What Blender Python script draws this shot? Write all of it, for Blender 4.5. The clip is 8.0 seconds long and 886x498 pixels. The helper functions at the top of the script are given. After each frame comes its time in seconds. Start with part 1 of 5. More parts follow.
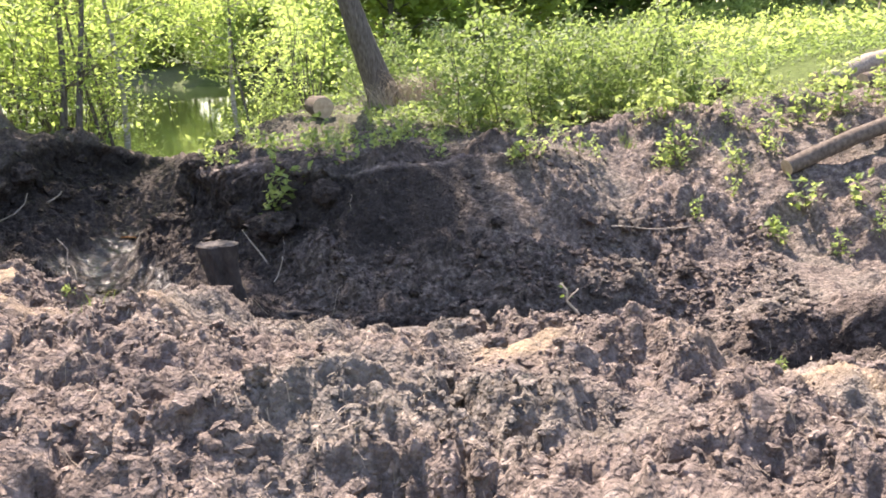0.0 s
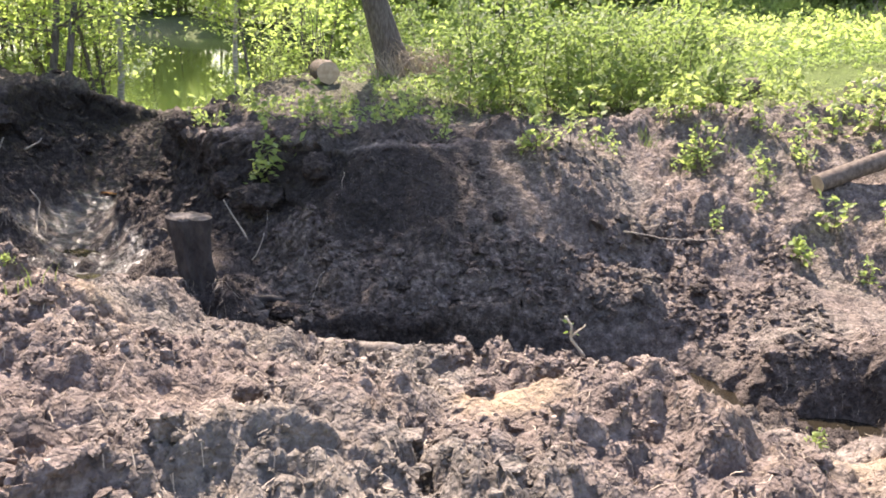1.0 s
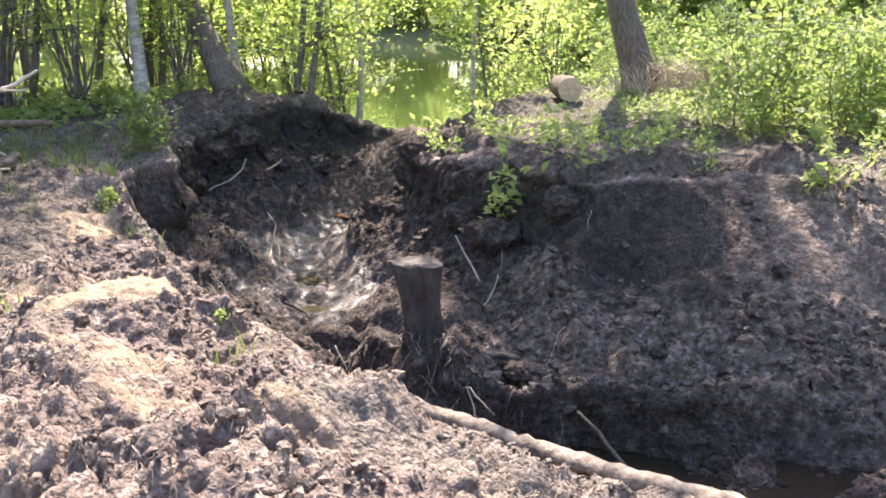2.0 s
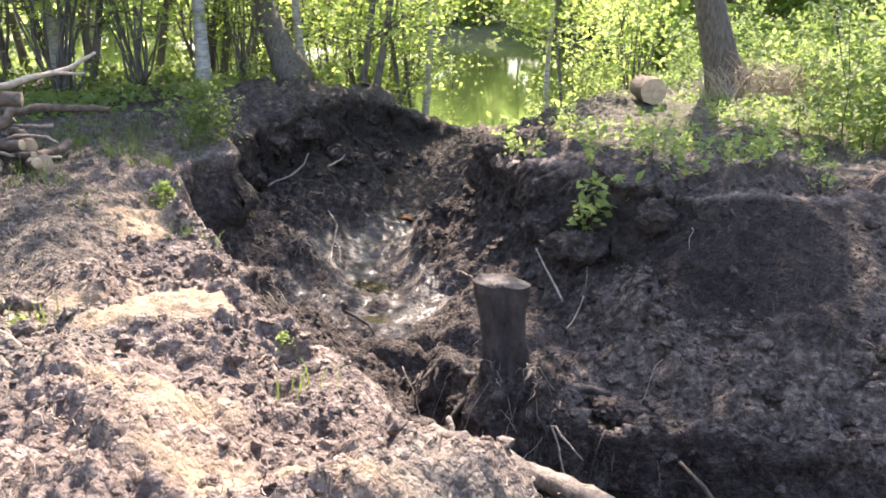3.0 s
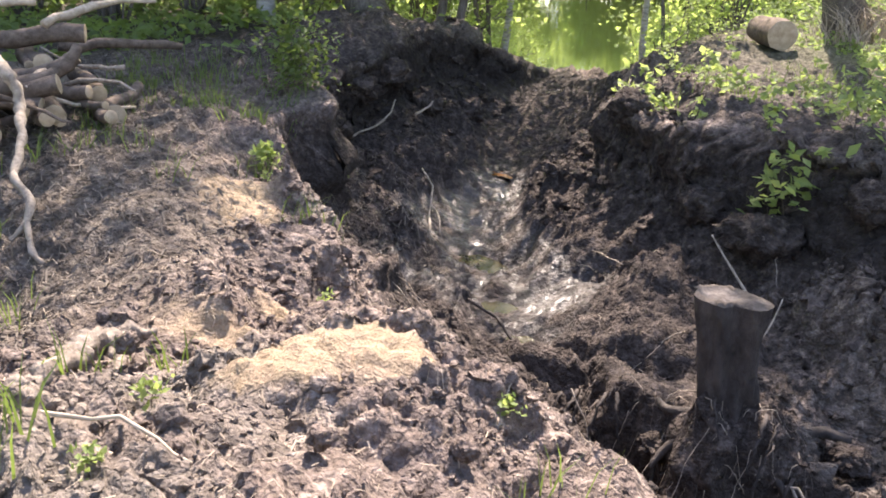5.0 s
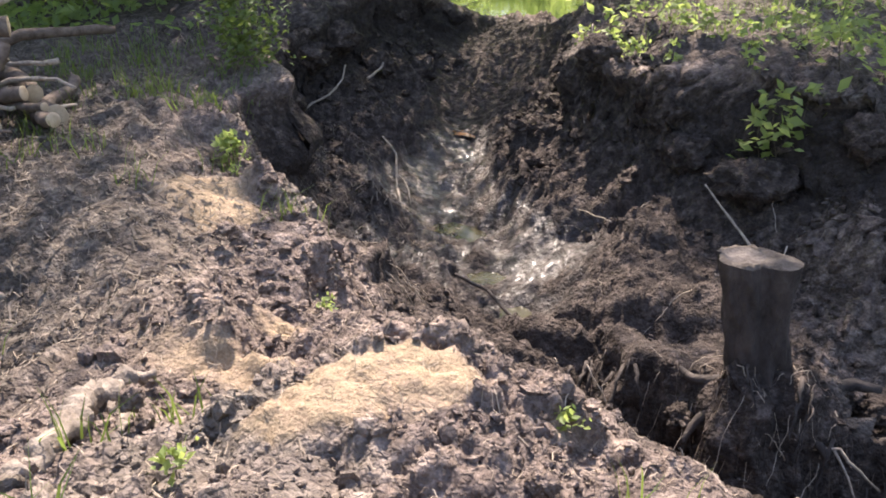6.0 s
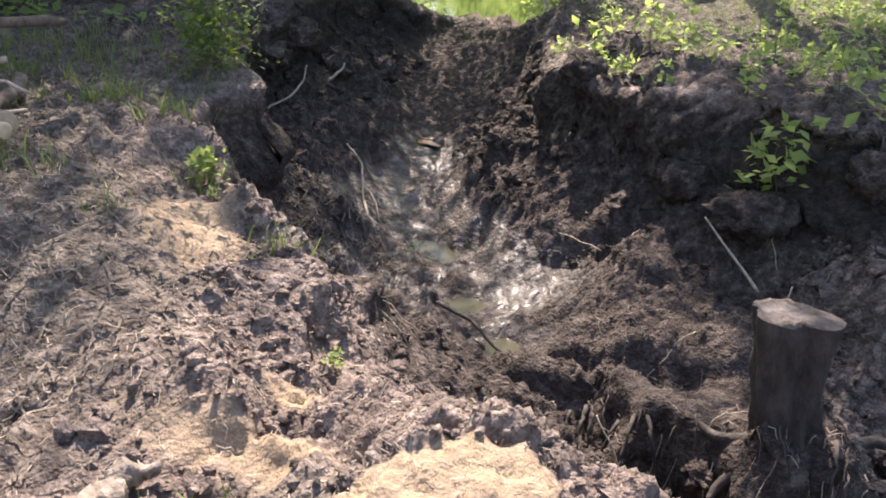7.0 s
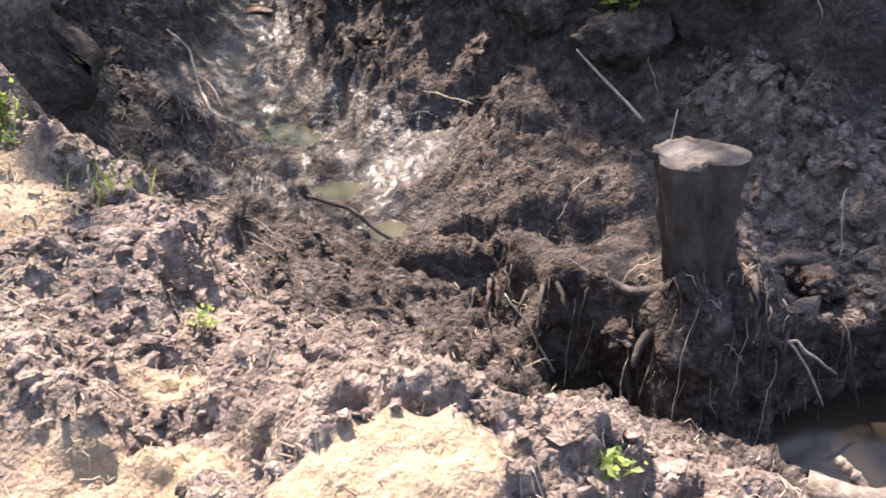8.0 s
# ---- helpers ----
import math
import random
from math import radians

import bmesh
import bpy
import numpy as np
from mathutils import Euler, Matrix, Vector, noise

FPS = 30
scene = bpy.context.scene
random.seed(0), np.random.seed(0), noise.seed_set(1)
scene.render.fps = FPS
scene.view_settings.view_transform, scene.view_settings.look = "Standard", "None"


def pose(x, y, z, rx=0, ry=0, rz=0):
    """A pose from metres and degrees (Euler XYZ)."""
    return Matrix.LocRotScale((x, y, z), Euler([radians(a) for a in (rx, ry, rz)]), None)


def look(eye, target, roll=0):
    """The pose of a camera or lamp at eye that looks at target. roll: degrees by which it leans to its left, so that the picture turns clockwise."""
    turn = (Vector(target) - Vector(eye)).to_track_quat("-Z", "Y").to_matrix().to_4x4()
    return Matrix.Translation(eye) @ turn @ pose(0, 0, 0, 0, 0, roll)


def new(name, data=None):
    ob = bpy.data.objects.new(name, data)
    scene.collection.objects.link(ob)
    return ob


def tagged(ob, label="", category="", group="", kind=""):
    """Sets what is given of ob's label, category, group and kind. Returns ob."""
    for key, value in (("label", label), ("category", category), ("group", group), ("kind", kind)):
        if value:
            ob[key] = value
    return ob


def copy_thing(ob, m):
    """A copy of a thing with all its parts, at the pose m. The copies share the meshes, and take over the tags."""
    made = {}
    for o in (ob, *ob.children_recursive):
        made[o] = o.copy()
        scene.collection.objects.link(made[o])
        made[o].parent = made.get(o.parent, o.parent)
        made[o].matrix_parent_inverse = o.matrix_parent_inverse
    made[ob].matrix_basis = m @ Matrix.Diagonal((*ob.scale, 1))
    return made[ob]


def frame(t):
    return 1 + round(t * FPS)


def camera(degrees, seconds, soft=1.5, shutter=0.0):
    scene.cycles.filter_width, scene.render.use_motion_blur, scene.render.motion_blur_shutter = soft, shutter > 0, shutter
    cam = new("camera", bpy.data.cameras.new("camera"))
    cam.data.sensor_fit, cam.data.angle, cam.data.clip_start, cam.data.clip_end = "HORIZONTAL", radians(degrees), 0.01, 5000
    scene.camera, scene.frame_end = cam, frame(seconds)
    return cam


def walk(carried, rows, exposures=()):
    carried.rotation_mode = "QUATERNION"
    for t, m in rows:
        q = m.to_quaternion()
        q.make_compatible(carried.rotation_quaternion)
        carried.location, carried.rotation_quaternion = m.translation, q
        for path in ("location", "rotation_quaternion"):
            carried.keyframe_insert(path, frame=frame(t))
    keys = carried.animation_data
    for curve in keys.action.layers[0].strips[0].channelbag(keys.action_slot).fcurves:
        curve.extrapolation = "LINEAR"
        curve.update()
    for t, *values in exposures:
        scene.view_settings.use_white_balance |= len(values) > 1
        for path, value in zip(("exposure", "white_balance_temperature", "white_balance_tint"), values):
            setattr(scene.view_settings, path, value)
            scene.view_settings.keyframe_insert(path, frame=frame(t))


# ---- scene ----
cam = camera(55.0, 8.0, soft=1.8)
PATH = [
    (0, (0.603, -0.325, 3.171), (0.357, 2.087, 2.564), -3.2),
    (0.5, (0.809, -0.004, 3.235), (0.694, 2.425, 2.655), -2.4),
    (1, (0.594, 0.431, 3.169), (0.345, 2.824, 2.485), 1.8),
    (1.5, (0.19, 1.013, 3.185), (-0.416, 3.327, 2.464), 2.4),
    (2, (0.186, 1.46, 3.225), (-0.701, 3.699, 2.552), -0.1),
    (2.2, (0.166, 1.626, 3.229), (-0.9, 3.787, 2.565), -2.1),
    (3.3, (-0.536, 2.16, 3.089), (-1.57, 4.329, 2.396), 3.0),
    (3.5, (-0.656, 2.277, 3.051), (-1.737, 4.419, 2.346), 4.2),
    (4, (-0.943, 2.636, 3.101), (-2.025, 4.734, 2.276), 2.4),
    (4.5, (-1.335, 2.745, 3.041), (-2.482, 4.793, 2.183), 2.6),
    (4.7, (-1.544, 2.763, 3.06), (-2.655, 4.834, 2.209), 3.2),
    (5.8, (-2.203, 3.025, 3.119), (-3.028, 5.164, 2.121), -1.0),
    (6, (-2.259, 3.055, 3.127), (-3.09, 5.185, 2.119), -1.1),
    (6.5, (-2.579, 3.221, 3.088), (-3.197, 5.402, 2.034), 1.5),
    (7, (-2.836, 3.36, 3.191), (-3.438, 5.555, 2.156), 2.8),
    (7.5, (-2.853, 3.643, 3.155), (-3.291, 5.835, 2.037), -3.8),
    (8, (-2.955, 3.899, 3.174), (-3.162, 5.931, 1.732), -4.0),
]
EXPOSURE = [(0, 1.87), (1, 1.9), (2, 2.27), (4, 2.2), (5, 1.94), (6, 1.71), (7, 1.76), (8, 2.15)]
walk(cam, [(t, look(eye, target, roll)) for t, eye, target, roll in PATH], EXPOSURE)

# ---------------------------------------------------------------- sky and sun
SUN_TO = Vector((-0.22, 0.58, 0.79)).normalized()
world = bpy.data.worlds.new("sky")
scene.world = world
world.use_nodes = True
_nt = world.node_tree
_sky = _nt.nodes.new("ShaderNodeTexSky")
_sky.sky_type = "NISHITA"
_sky.sun_disc = False
_sky.sun_elevation = math.asin(SUN_TO.z)
_sky.sun_rotation = math.atan2(SUN_TO.x, SUN_TO.y)
_nt.links.new(_sky.outputs[0], _nt.nodes["Background"].inputs[0])
_nt.nodes["Background"].inputs[1].default_value = 0.15
sun_data = bpy.data.lights.new("sun", "SUN")
sun_data.energy, sun_data.angle, sun_data.color = 4.6, radians(0.55), (1.0, 0.96, 0.89)
sun = new("sun", sun_data)
sun.matrix_world = look((0, 0, 30), Vector((0, 0, 30)) - SUN_TO)
scene.view_settings.use_white_balance = True
scene.view_settings.white_balance_temperature = 7200
scene.view_settings.white_balance_tint = 19


# ---------------------------------------------------------------- noise
def _hash(ix, iy, seed):
    h = (ix.astype(np.int64) * 374761393 + iy.astype(np.int64) * 668265263 + seed * 1274126177) & 0xFFFFFFFF
    h = ((h ^ (h >> 13)) * 1103515245) & 0xFFFFFFFF
    h = ((h ^ (h >> 16)) * 2246822519) & 0xFFFFFFFF
    return ((h ^ (h >> 15)) & 0xFFFFFF) / float(0xFFFFFF)


def vnoise(x, y, size, seed=0):
    x, y = np.asarray(x, float) / size + 31.7 * seed, np.asarray(y, float) / size - 17.3 * seed
    ix, iy = np.floor(x), np.floor(y)
    fx, fy = x - ix, y - iy
    fx, fy = fx * fx * fx * (fx * (6 * fx - 15) + 10), fy * fy * fy * (fy * (6 * fy - 15) + 10)
    a, b = _hash(ix, iy, seed), _hash(ix + 1, iy, seed)
    c, d = _hash(ix, iy + 1, seed), _hash(ix + 1, iy + 1, seed)
    return ((a + (b - a) * fx) * (1 - fy) + (c + (d - c) * fx) * fy) * 2 - 1


def fbm(x, y, size, seed=0, octaves=4):
    total, amp = 0, 1.0
    for k in range(octaves):
        total = total + amp * vnoise(x, y, size / 2**k, seed + 7 * k)
        amp *= 0.5
    return total / 1.9


def pillows(x, y, size, seed, octaves=5, gain=0.6):
    """Rounded lumps with narrow creases between them, at several sizes; about 0 to 1."""
    total, amp, whole = 0, 1.0, 0
    for k in range(octaves):
        c, s = math.cos(0.6 + 1.1 * k), math.sin(0.6 + 1.1 * k)
        total = total + amp * np.minimum(1, 1.7 * np.abs(vnoise(c * x - s * y, s * x + c * y, size / 2**k, seed + 5 * k)))
        whole += amp
        amp *= gain
    return total / whole


def domes(x, y, size, seed, fill=0.62, keep=0.75):
    """Rounded lumps scattered one to a cell, 0 to 1 high."""
    ix, iy = np.floor(x / size), np.floor(y / size)
    best = np.zeros_like(x)
    for dx in (-1, 0, 1):
        for dy in (-1, 0, 1):
            cx, cy = ix + dx, iy + dy
            px = (cx + 0.5 + 0.8 * (_hash(cx, cy, seed) - 0.5)) * size
            py = (cy + 0.5 + 0.8 * (_hash(cx, cy, seed + 1) - 0.5)) * size
            r = size * fill * (0.55 + 0.75 * _hash(cx, cy, seed + 2))
            on = _hash(cx, cy, seed + 3) < keep
            ang = _hash(cx, cy, seed + 4) * 6.283
            ex, ey = x - px, y - py
            u, v = ex * np.cos(ang) + ey * np.sin(ang), (ey * np.cos(ang) - ex * np.sin(ang)) * (1.0 + 0.6 * _hash(cx, cy, seed + 5))
            d2 = (u * u + v * v) / (r * r)
            best = np.maximum(best, np.where(on, (r / size) * np.clip(1 - d2, 0, 1) ** 0.75, 0))
    return best


def step(a, b, v):
    t = np.clip((v - a) / (b - a), 0, 1)
    return t * t * (3 - 2 * t)


# ---------------------------------------------------------------- lie of the land
# rim of the dug hole: x, y, height, fall of the wall below it
RIM = [
    (30, 3.2, 1.60, 0.6), (3.5, 3.55, 1.62, 0.6), (2.0, 3.85, 1.56, 0.7), (1.35, 4.25, 1.36, 0.7), (0.85, 3.85, 1.84, 0.7),
    (0.0, 4.25, 1.53, 0.7), (-1.25, 4.3, 1.62, 0.6), (-1.75, 4.8, 1.40, 0.8), (-2.3, 5.18, 1.40, 1.0), (-3.1, 5.45, 1.62, 1.05), (-4.1, 6.15, 1.52, 1.05),
    (-4.9, 6.9, 1.66, 1.1), (-5.2, 7.2, 1.64, 1.3), (-5.70, 7.85, 1.76, 2.2), (-5.62, 8.5, 1.80, 2.2), (-6.35, 9.05, 1.68, 1.6), (-6.8, 10.1, 1.78, 1.75),
    (-6.75, 11.3, 1.9, 1.7), (-6.9, 12.3, 1.97, 1.6), (-6.65, 13.3, 1.80, 1.5), (-6.2, 14.15, 1.52, 1.2), (-5.85, 14.75, 1.24, 0.8), (-5.35, 14.65, 1.26, 0.7),
    (-4.85, 13.9, 1.45, 0.8), (-4.3, 12.9, 1.58, 0.9), (-4.05, 11.7, 1.64, 1.2), (-3.82, 10.95, 1.76, 1.5), (-3.45, 10.25, 1.80, 1.6), (-3.05, 9.85, 1.80, 1.5), (-2.6, 9.55, 1.82, 1.5), (-2.1, 9.2, 1.82, 1.6), (-1.0, 9.05, 1.78, 0.55),
    (0.0, 9.5, 1.8, 0.45), (1.0, 10.0, 1.92, 0.74), (2.0, 10.8, 1.90, 0.46), (4.0, 11.4, 2.1, 0.44), (6.0, 11.4, 2.3, 0.44), (30, 11.0, 2.6, 0.44),
]
# brink of the low shelf on which the stump stands
SHELF = [(30, 6.3), (4, 6.4), (2.5, 6.65), (1.65, 7.5), (0.9, 7.65), (-0.2, 7.1), (-1.3, 6.95), (-1.7, 6.75), (-2.05, 6.5), (-2.35, 6.62), (-2.55, 6.95), (-2.85, 7.08), (-3.1, 7.42),
         (-3.5, 8.1), (-3.5, 8.8), (-3.3, 9.5), (-2.6, 12), (30, 12)]
LAKE = [(-400, 13.5), (-30, 15), (-14, 17.2), (-9, 17.6), (-7.4, 16.4), (-6.2, 15.7), (-5.2, 16.2), (-4.4, 18.4), (-4.6, 22), (-7, 34),
        (-10, 50), (-17, 70), (-60, 74), (-400, 80)]
WATER_Z = 0.2


def ring_distance(x, y, ring):
    """Distance to a ring, whether inside, and the ring's further values at the nearest place."""
    ring = [np.array(p, float) for p in ring]
    best = np.full(x.shape, 1e9)
    inside = np.zeros(x.shape, bool)
    values, weight = np.zeros((len(ring[0]) - 2,) + x.shape), np.zeros(x.shape)
    for a, b in zip(ring, ring[1:] + ring[:1]):
        dx, dy = b[0] - a[0], b[1] - a[1]
        t = np.clip(((x - a[0]) * dx + (y - a[1]) * dy) / (dx * dx + dy * dy), 0, 1)
        d = np.hypot(x - a[0] - t * dx, y - a[1] - t * dy)
        best = np.minimum(best, d)
        if len(values):
            w = 1 / (d * d + 0.01) ** 2.5
            weight += w
            for k in range(len(values)):
                values[k] += w * (a[k + 2] + t * (b[k + 2] - a[k + 2]))
        if dy:
            inside ^= ((a[1] > y) != (b[1] > y)) & (x < a[0] + (y - a[1]) * dx / dy)
    return best, inside, values / np.maximum(weight, 1e-12)


def land(x, y, detail=True):
    """Height of the ground and the kinds of soil there: sand, humus, litter."""
    x, y = np.asarray(x, float), np.asarray(y, float)
    small = 0.07 - 0.045 * step(8.0, 9.0, y)
    wx = x + 0.22 * fbm(x, y, 0.9, 3) + small * vnoise(x, y, 0.22, 5)
    wy = y + 0.22 * fbm(x, y, 0.9, 4) + small * vnoise(x, y, 0.22, 6)
    d, inside, (rim, fall) = ring_distance(wx, wy, RIM)
    out = np.where(inside, 0.0, d)
    deep = np.where(inside, d, 0.0)
    # the land round the hole
    base = 1.80 + 0.10 * fbm(x, y, 3.0, 11)
    base = base + 1.3 * step(13, 55, y) * step(-6, 6, x) + 0.5 * step(3, 9, x) * step(6, 14, y)
    base = base + 0.10 * step(12.5, 17.5, y) * step(-5.5, -2.5, x)
    base = base - 0.55 * np.exp(-(((x + 5.25) / 1.1) ** 2 + ((y - 5.0) / 0.9) ** 2))
    base = base + 0.12 * np.exp(-(((x + 7.6) / 1.6) ** 2 + ((y - 11.9) / 1.5) ** 2))
    dl, wet, _ = ring_distance(x, y, LAKE)
    shore = np.where(wet, -dl, dl)
    bank = 3.2 - 2.0 * step(-4.9, -3.9, x) * step(26, 20, y)
    base = np.where(shore < bank, (base + 0.5) * step(-1.2, bank, shore) - 0.5, base)
    z_out = rim + (base - rim) * step(0.05, 1.3, out)
    ds, on_shelf, _ = ring_distance(x + 0.45 * (wx - x), y + 0.45 * (wy - y), SHELF)
    brink = 0.10 + 0.4 * step(0.6, 1.6, x) + 0.10 * step(-1.4, -1.9, x) + 0.40 * step(-2.7, -3.1, x) * step(7.45, 8.1, y)
    shelf = np.where(on_shelf, step(-0.02, brink, ds), 0.0)
    shelf_z = 0.68 + 0.05 * vnoise(x, y, 0.5, 21) + 0.16 * np.exp(-(((x + 2.15) / 0.4) ** 2 + ((y - 7.0) / 0.35) ** 2))
    floor = 0.17 - 0.07 * step(-2.9, -2.4, x) + 0.135 * step(6.5, 8.0, y) * step(-2.4, -3.2, x) + 0.14 * step(9.3, 11.8, y) * step(-2.5, -3.5, x)
    for px, py, pr in [(-4.95, 10.3, 0.22), (-4.5, 9.5, 0.16), (-4.15, 8.75, 0.17), (-3.8, 8.0, 0.15), (-3.52, 7.55, 0.15)]:
        ux, uy = x - px + 0.12 * vnoise(x, y, 0.16, 12), y - py + 0.12 * vnoise(x, y, 0.16, 13)
        floor = floor - 0.065 * np.exp(-((1.3 * ux + 0.4 * uy) ** 2 + uy**2) / (pr * pr))
    floor = floor + 0.78 * step(11.2, 14.6, y) * step(-3.0, -4.0, x)
    floor = floor + (shelf_z - floor) * shelf
    ease = 0.5 * np.clip(fall - 1.25, 0, 0.5) * step(8.6, 9.6, y) * step(-4.5, -5.5, x)
    wall = rim - (np.minimum(fall, 0.85) - ease) * deep - 0.55 * np.clip(fall - 0.75, 0, 1.2) * step(0.0, 0.3, deep)
    z_in = np.log(np.exp(14 * np.clip(wall, -3, 4)) + np.exp(14 * floor)) / 14
    z = np.where(inside, z_in, z_out)
    for px, py, pr, lift in [(-1.25, 3.4, 0.45, 0.14), (-0.6, 3.75, 0.3, 0.07), (-2.4, 4.45, 0.4, 0.10), (-3.9, 5.95, 0.42, -0.12), (-3.8, 5.6, 0.25, -0.06),
                             (-4.05, 7.1, 0.3, 0.12), (-0.7, 8.0, 0.5, -0.18), (-1.55, 7.35, 0.3, -0.12), (2.1, 7.4, 0.6, -0.2), (-2.9, 8.75, 0.3, 0.12), (-4.85, 6.9, 0.22, -0.11), (-2.38, 5.82, 0.28, 0.16), (-2.68, 5.95, 0.22, 0.07), (-1.98, 5.82, 0.22, 0.14)]:
        z = z + lift * np.exp(-((x - px) ** 2 + (y - py) ** 2) / (pr * pr))
    # soil kinds
    dug = np.maximum(np.where(inside, 1.0, step(0.9, 0.1, out)), step(7.2, 5.6, y) * step(-5.2, -4.0, x) * step(16, 8, np.abs(x)))
    dug = np.maximum(dug, step(-3.5, -6.5, x) * step(8.5, 10.0, y) * step(13.4, 12.4, y) * step(-8.6, -7.4, x))
    slope_r = step(0.2, 2.0, x) * inside * step(6.5, 7.5, y)
    humus = np.where(inside, step(0.0, np.where((y > 8.2) | (x < -4.9), 0.10, 0.45), deep) * (1 - 0.8 * slope_r), 0.0)
    humus = np.maximum(humus, step(-3.5, -6.3, x) * step(8.3, 9.5, y) * step(13.6, 12.4, y) * 0.8)
    humus = humus * np.where((y < 7.0) & (x < -2.0), step(0.06, 0.5, deep + 0.18 * fbm(x, y, 0.5, 37)), 1.0)
    humus = np.maximum(humus, np.where(inside, 0.0, 0.75 * step(1.5, 0.3, out + 0.4 * fbm(x, y, 0.7, 36)) * step(8.0, 9.0, y) * step(-6.5, -4.5, x) * step(1.6, 0.2, x)))
    heap = 1.0 - humus
    sandy = 0.0
    for sx, sy, rx, ry, much in [(-4.0, 5.66, 0.16, 0.09, 1.1), (-3.82, 5.3, 0.22, 0.12, 0.9), (-4.95, 6.6, 0.28, 0.3, 0.75), (-4.2, 5.2, 0.45, 0.35, 0.35), (0.6, 3.3, 0.45, 0.3, 0.45), (-1.8, 3.85, 0.6, 0.28, 0.75),
                                 (2.2, 3.3, 0.6, 0.4, 0.6), (-4.9, 6.5, 0.3, 0.22, 0.6), (-2.4, 4.2, 0.4, 0.25, 0.6)]:
        sandy = sandy + much * np.exp(-(((x - sx) / rx) ** 2 + ((y - sy) / ry) ** 2))
    # the slab of smooth sand on the crest
    su, sv = 0.78 * (x + 3.3) + 0.63 * (y - 5.03), -0.63 * (x + 3.3) + 0.78 * (y - 5.03)
    slab = (su / 0.42) ** 2 + (sv / 0.21) ** 2 + 0.55 * fbm(x, y, 0.3, 32)
    slab = step(1.25, 0.75, slab)
    sandy = sandy + 0.85 * slab
    sand = step(0.08, 0.7, sandy * 0.9 - 0.1 + 0.42 * fbm(x, y, 0.4, 31)) * heap
    litter = np.clip(1 - dug, 0, 1)
    if detail:
        mire = inside * step(0.30, 0.06, z - floor) * step(-3.0, -3.5, x)
        steep = inside * step(0.55, 0.15, deep) * np.clip((fall - 0.85) / 0.6, 0, 1)
        rough = (0.35 + 0.65 * dug) * (1 - 0.4 * mire * step(8.2, 9.2, y) - 0.15 * mire) * (1 - 0.6 * steep)
        rough = rough * (1 - 0.2 * step(0.8, 1.8, x) * step(6.8, 7.8, y))
        broad = 1 - 0.35 * shelf * step(-1.6, -2.4, x)
        rough = rough * (1 - 0.75 * np.exp(-((x + 5.55) ** 2 + (y - 8.15) ** 2) / 0.3)) * step(0.4, 1.7, y) * step(7.0, 4.6, x) * step(-12, -8.5, x)
        for px, py, pr, pd in [(-2.97, 7.36, 0.13, 0.12), (-2.50, 7.72, 0.10, 0.13), (-2.70, 7.66, 0.07, 0.10)]:
            z = z - pd * np.exp(-((wx - px) ** 2 + (wy - py) ** 2) / (pr * pr))
        lx = np.clip((x + 2.1) / 2.2, 0, 1)
        bed = np.exp(-(((x + 2.1 - 2.2 * lx) ** 2 + (y - 5.68 + 1.24 * lx) ** 2) / 0.05))
        rough = rough * (1 - 0.5 * bed)
        z = z + 0.85 * bed * (0.965 + 0.46 * lx - z)
        smooth_sand = (1 - 0.35 * np.clip(sandy, 0, 1)) * (1 - 0.5 * slab)
        z = z + slab * 0.6 * (1.68 + 0.045 * np.clip(1 - (sv / 0.3) ** 2, 0, 1) - z)
        z = z - 0.03 * slab * np.exp(-((vnoise(x, y, 0.33, 33) + 0.25 * vnoise(x, y, 0.07, 34)) / 0.035) ** 2)
        dark_soil = np.where(inside, step(1.0, 1.3, z + 0.12 * fbm(x, y, 0.6, 38)), 0.0) * step(7.8, 8.4, y) * step(-3.2, -2.6, x) * step(1.3, 0.2, x)
        rough = rough * (1 - 0.45 * dark_soil)
        jx, jy = wx + 0.016 * vnoise(x, y, 0.08, 91) + 0.005 * vnoise(x, y, 0.03, 93), wy + 0.016 * vnoise(x, y, 0.08, 92) + 0.005 * vnoise(x, y, 0.03, 94)
        clump = pillows(jx, jy, 0.62, 41)
        mid = domes(jx, jy, 0.20, 51, 0.62, 0.65)
        fine = domes(jx, jy, 0.092, 61, 0.62, 0.7)
        tiny = domes(jx, jy, 0.045, 71, 0.62, 0.75)
        crumbly = pillows(jx + 0.02 * vnoise(x, y, 0.05, 95), jy + 0.02 * vnoise(x, y, 0.05, 96), 0.19, 101, 4, 0.72)
        patch = step(-0.45, 0.35, vnoise(wx, wy, 0.5, 77))
        z = z + rough * smooth_sand * (broad * (0.27 * clump * (0.45 + 0.55 * patch) + 0.05 * mid * patch - 0.12) + (0.105 * crumbly + 0.018 * fine + 0.018 * tiny) * (0.4 + 0.6 * patch) - 0.05)
        z = z + 0.19 * fbm(wx, wy, 1.0, 81, 2) * rough * broad + 0.02 * fbm(x, y, 0.10, 82, 3) * rough
        z = z + litter * (0.045 * fbm(x, y, 0.35, 83) + 0.035 * fine)
    return z, sand, humus, litter


def ground_z(x, y):
    return float(land(np.array([x], float), np.array([y], float))[0][0])


# ---------------------------------------------------------------- materials
def material(name, rough=0.9, spec=0.3):
    m = bpy.data.materials.new(name)
    m.use_nodes = True
    nt = m.node_tree
    b = nt.nodes["Principled BSDF"]
    b.inputs["Roughness"].default_value = rough
    b.inputs["Specular IOR Level"].default_value = spec
    return m, nt, b


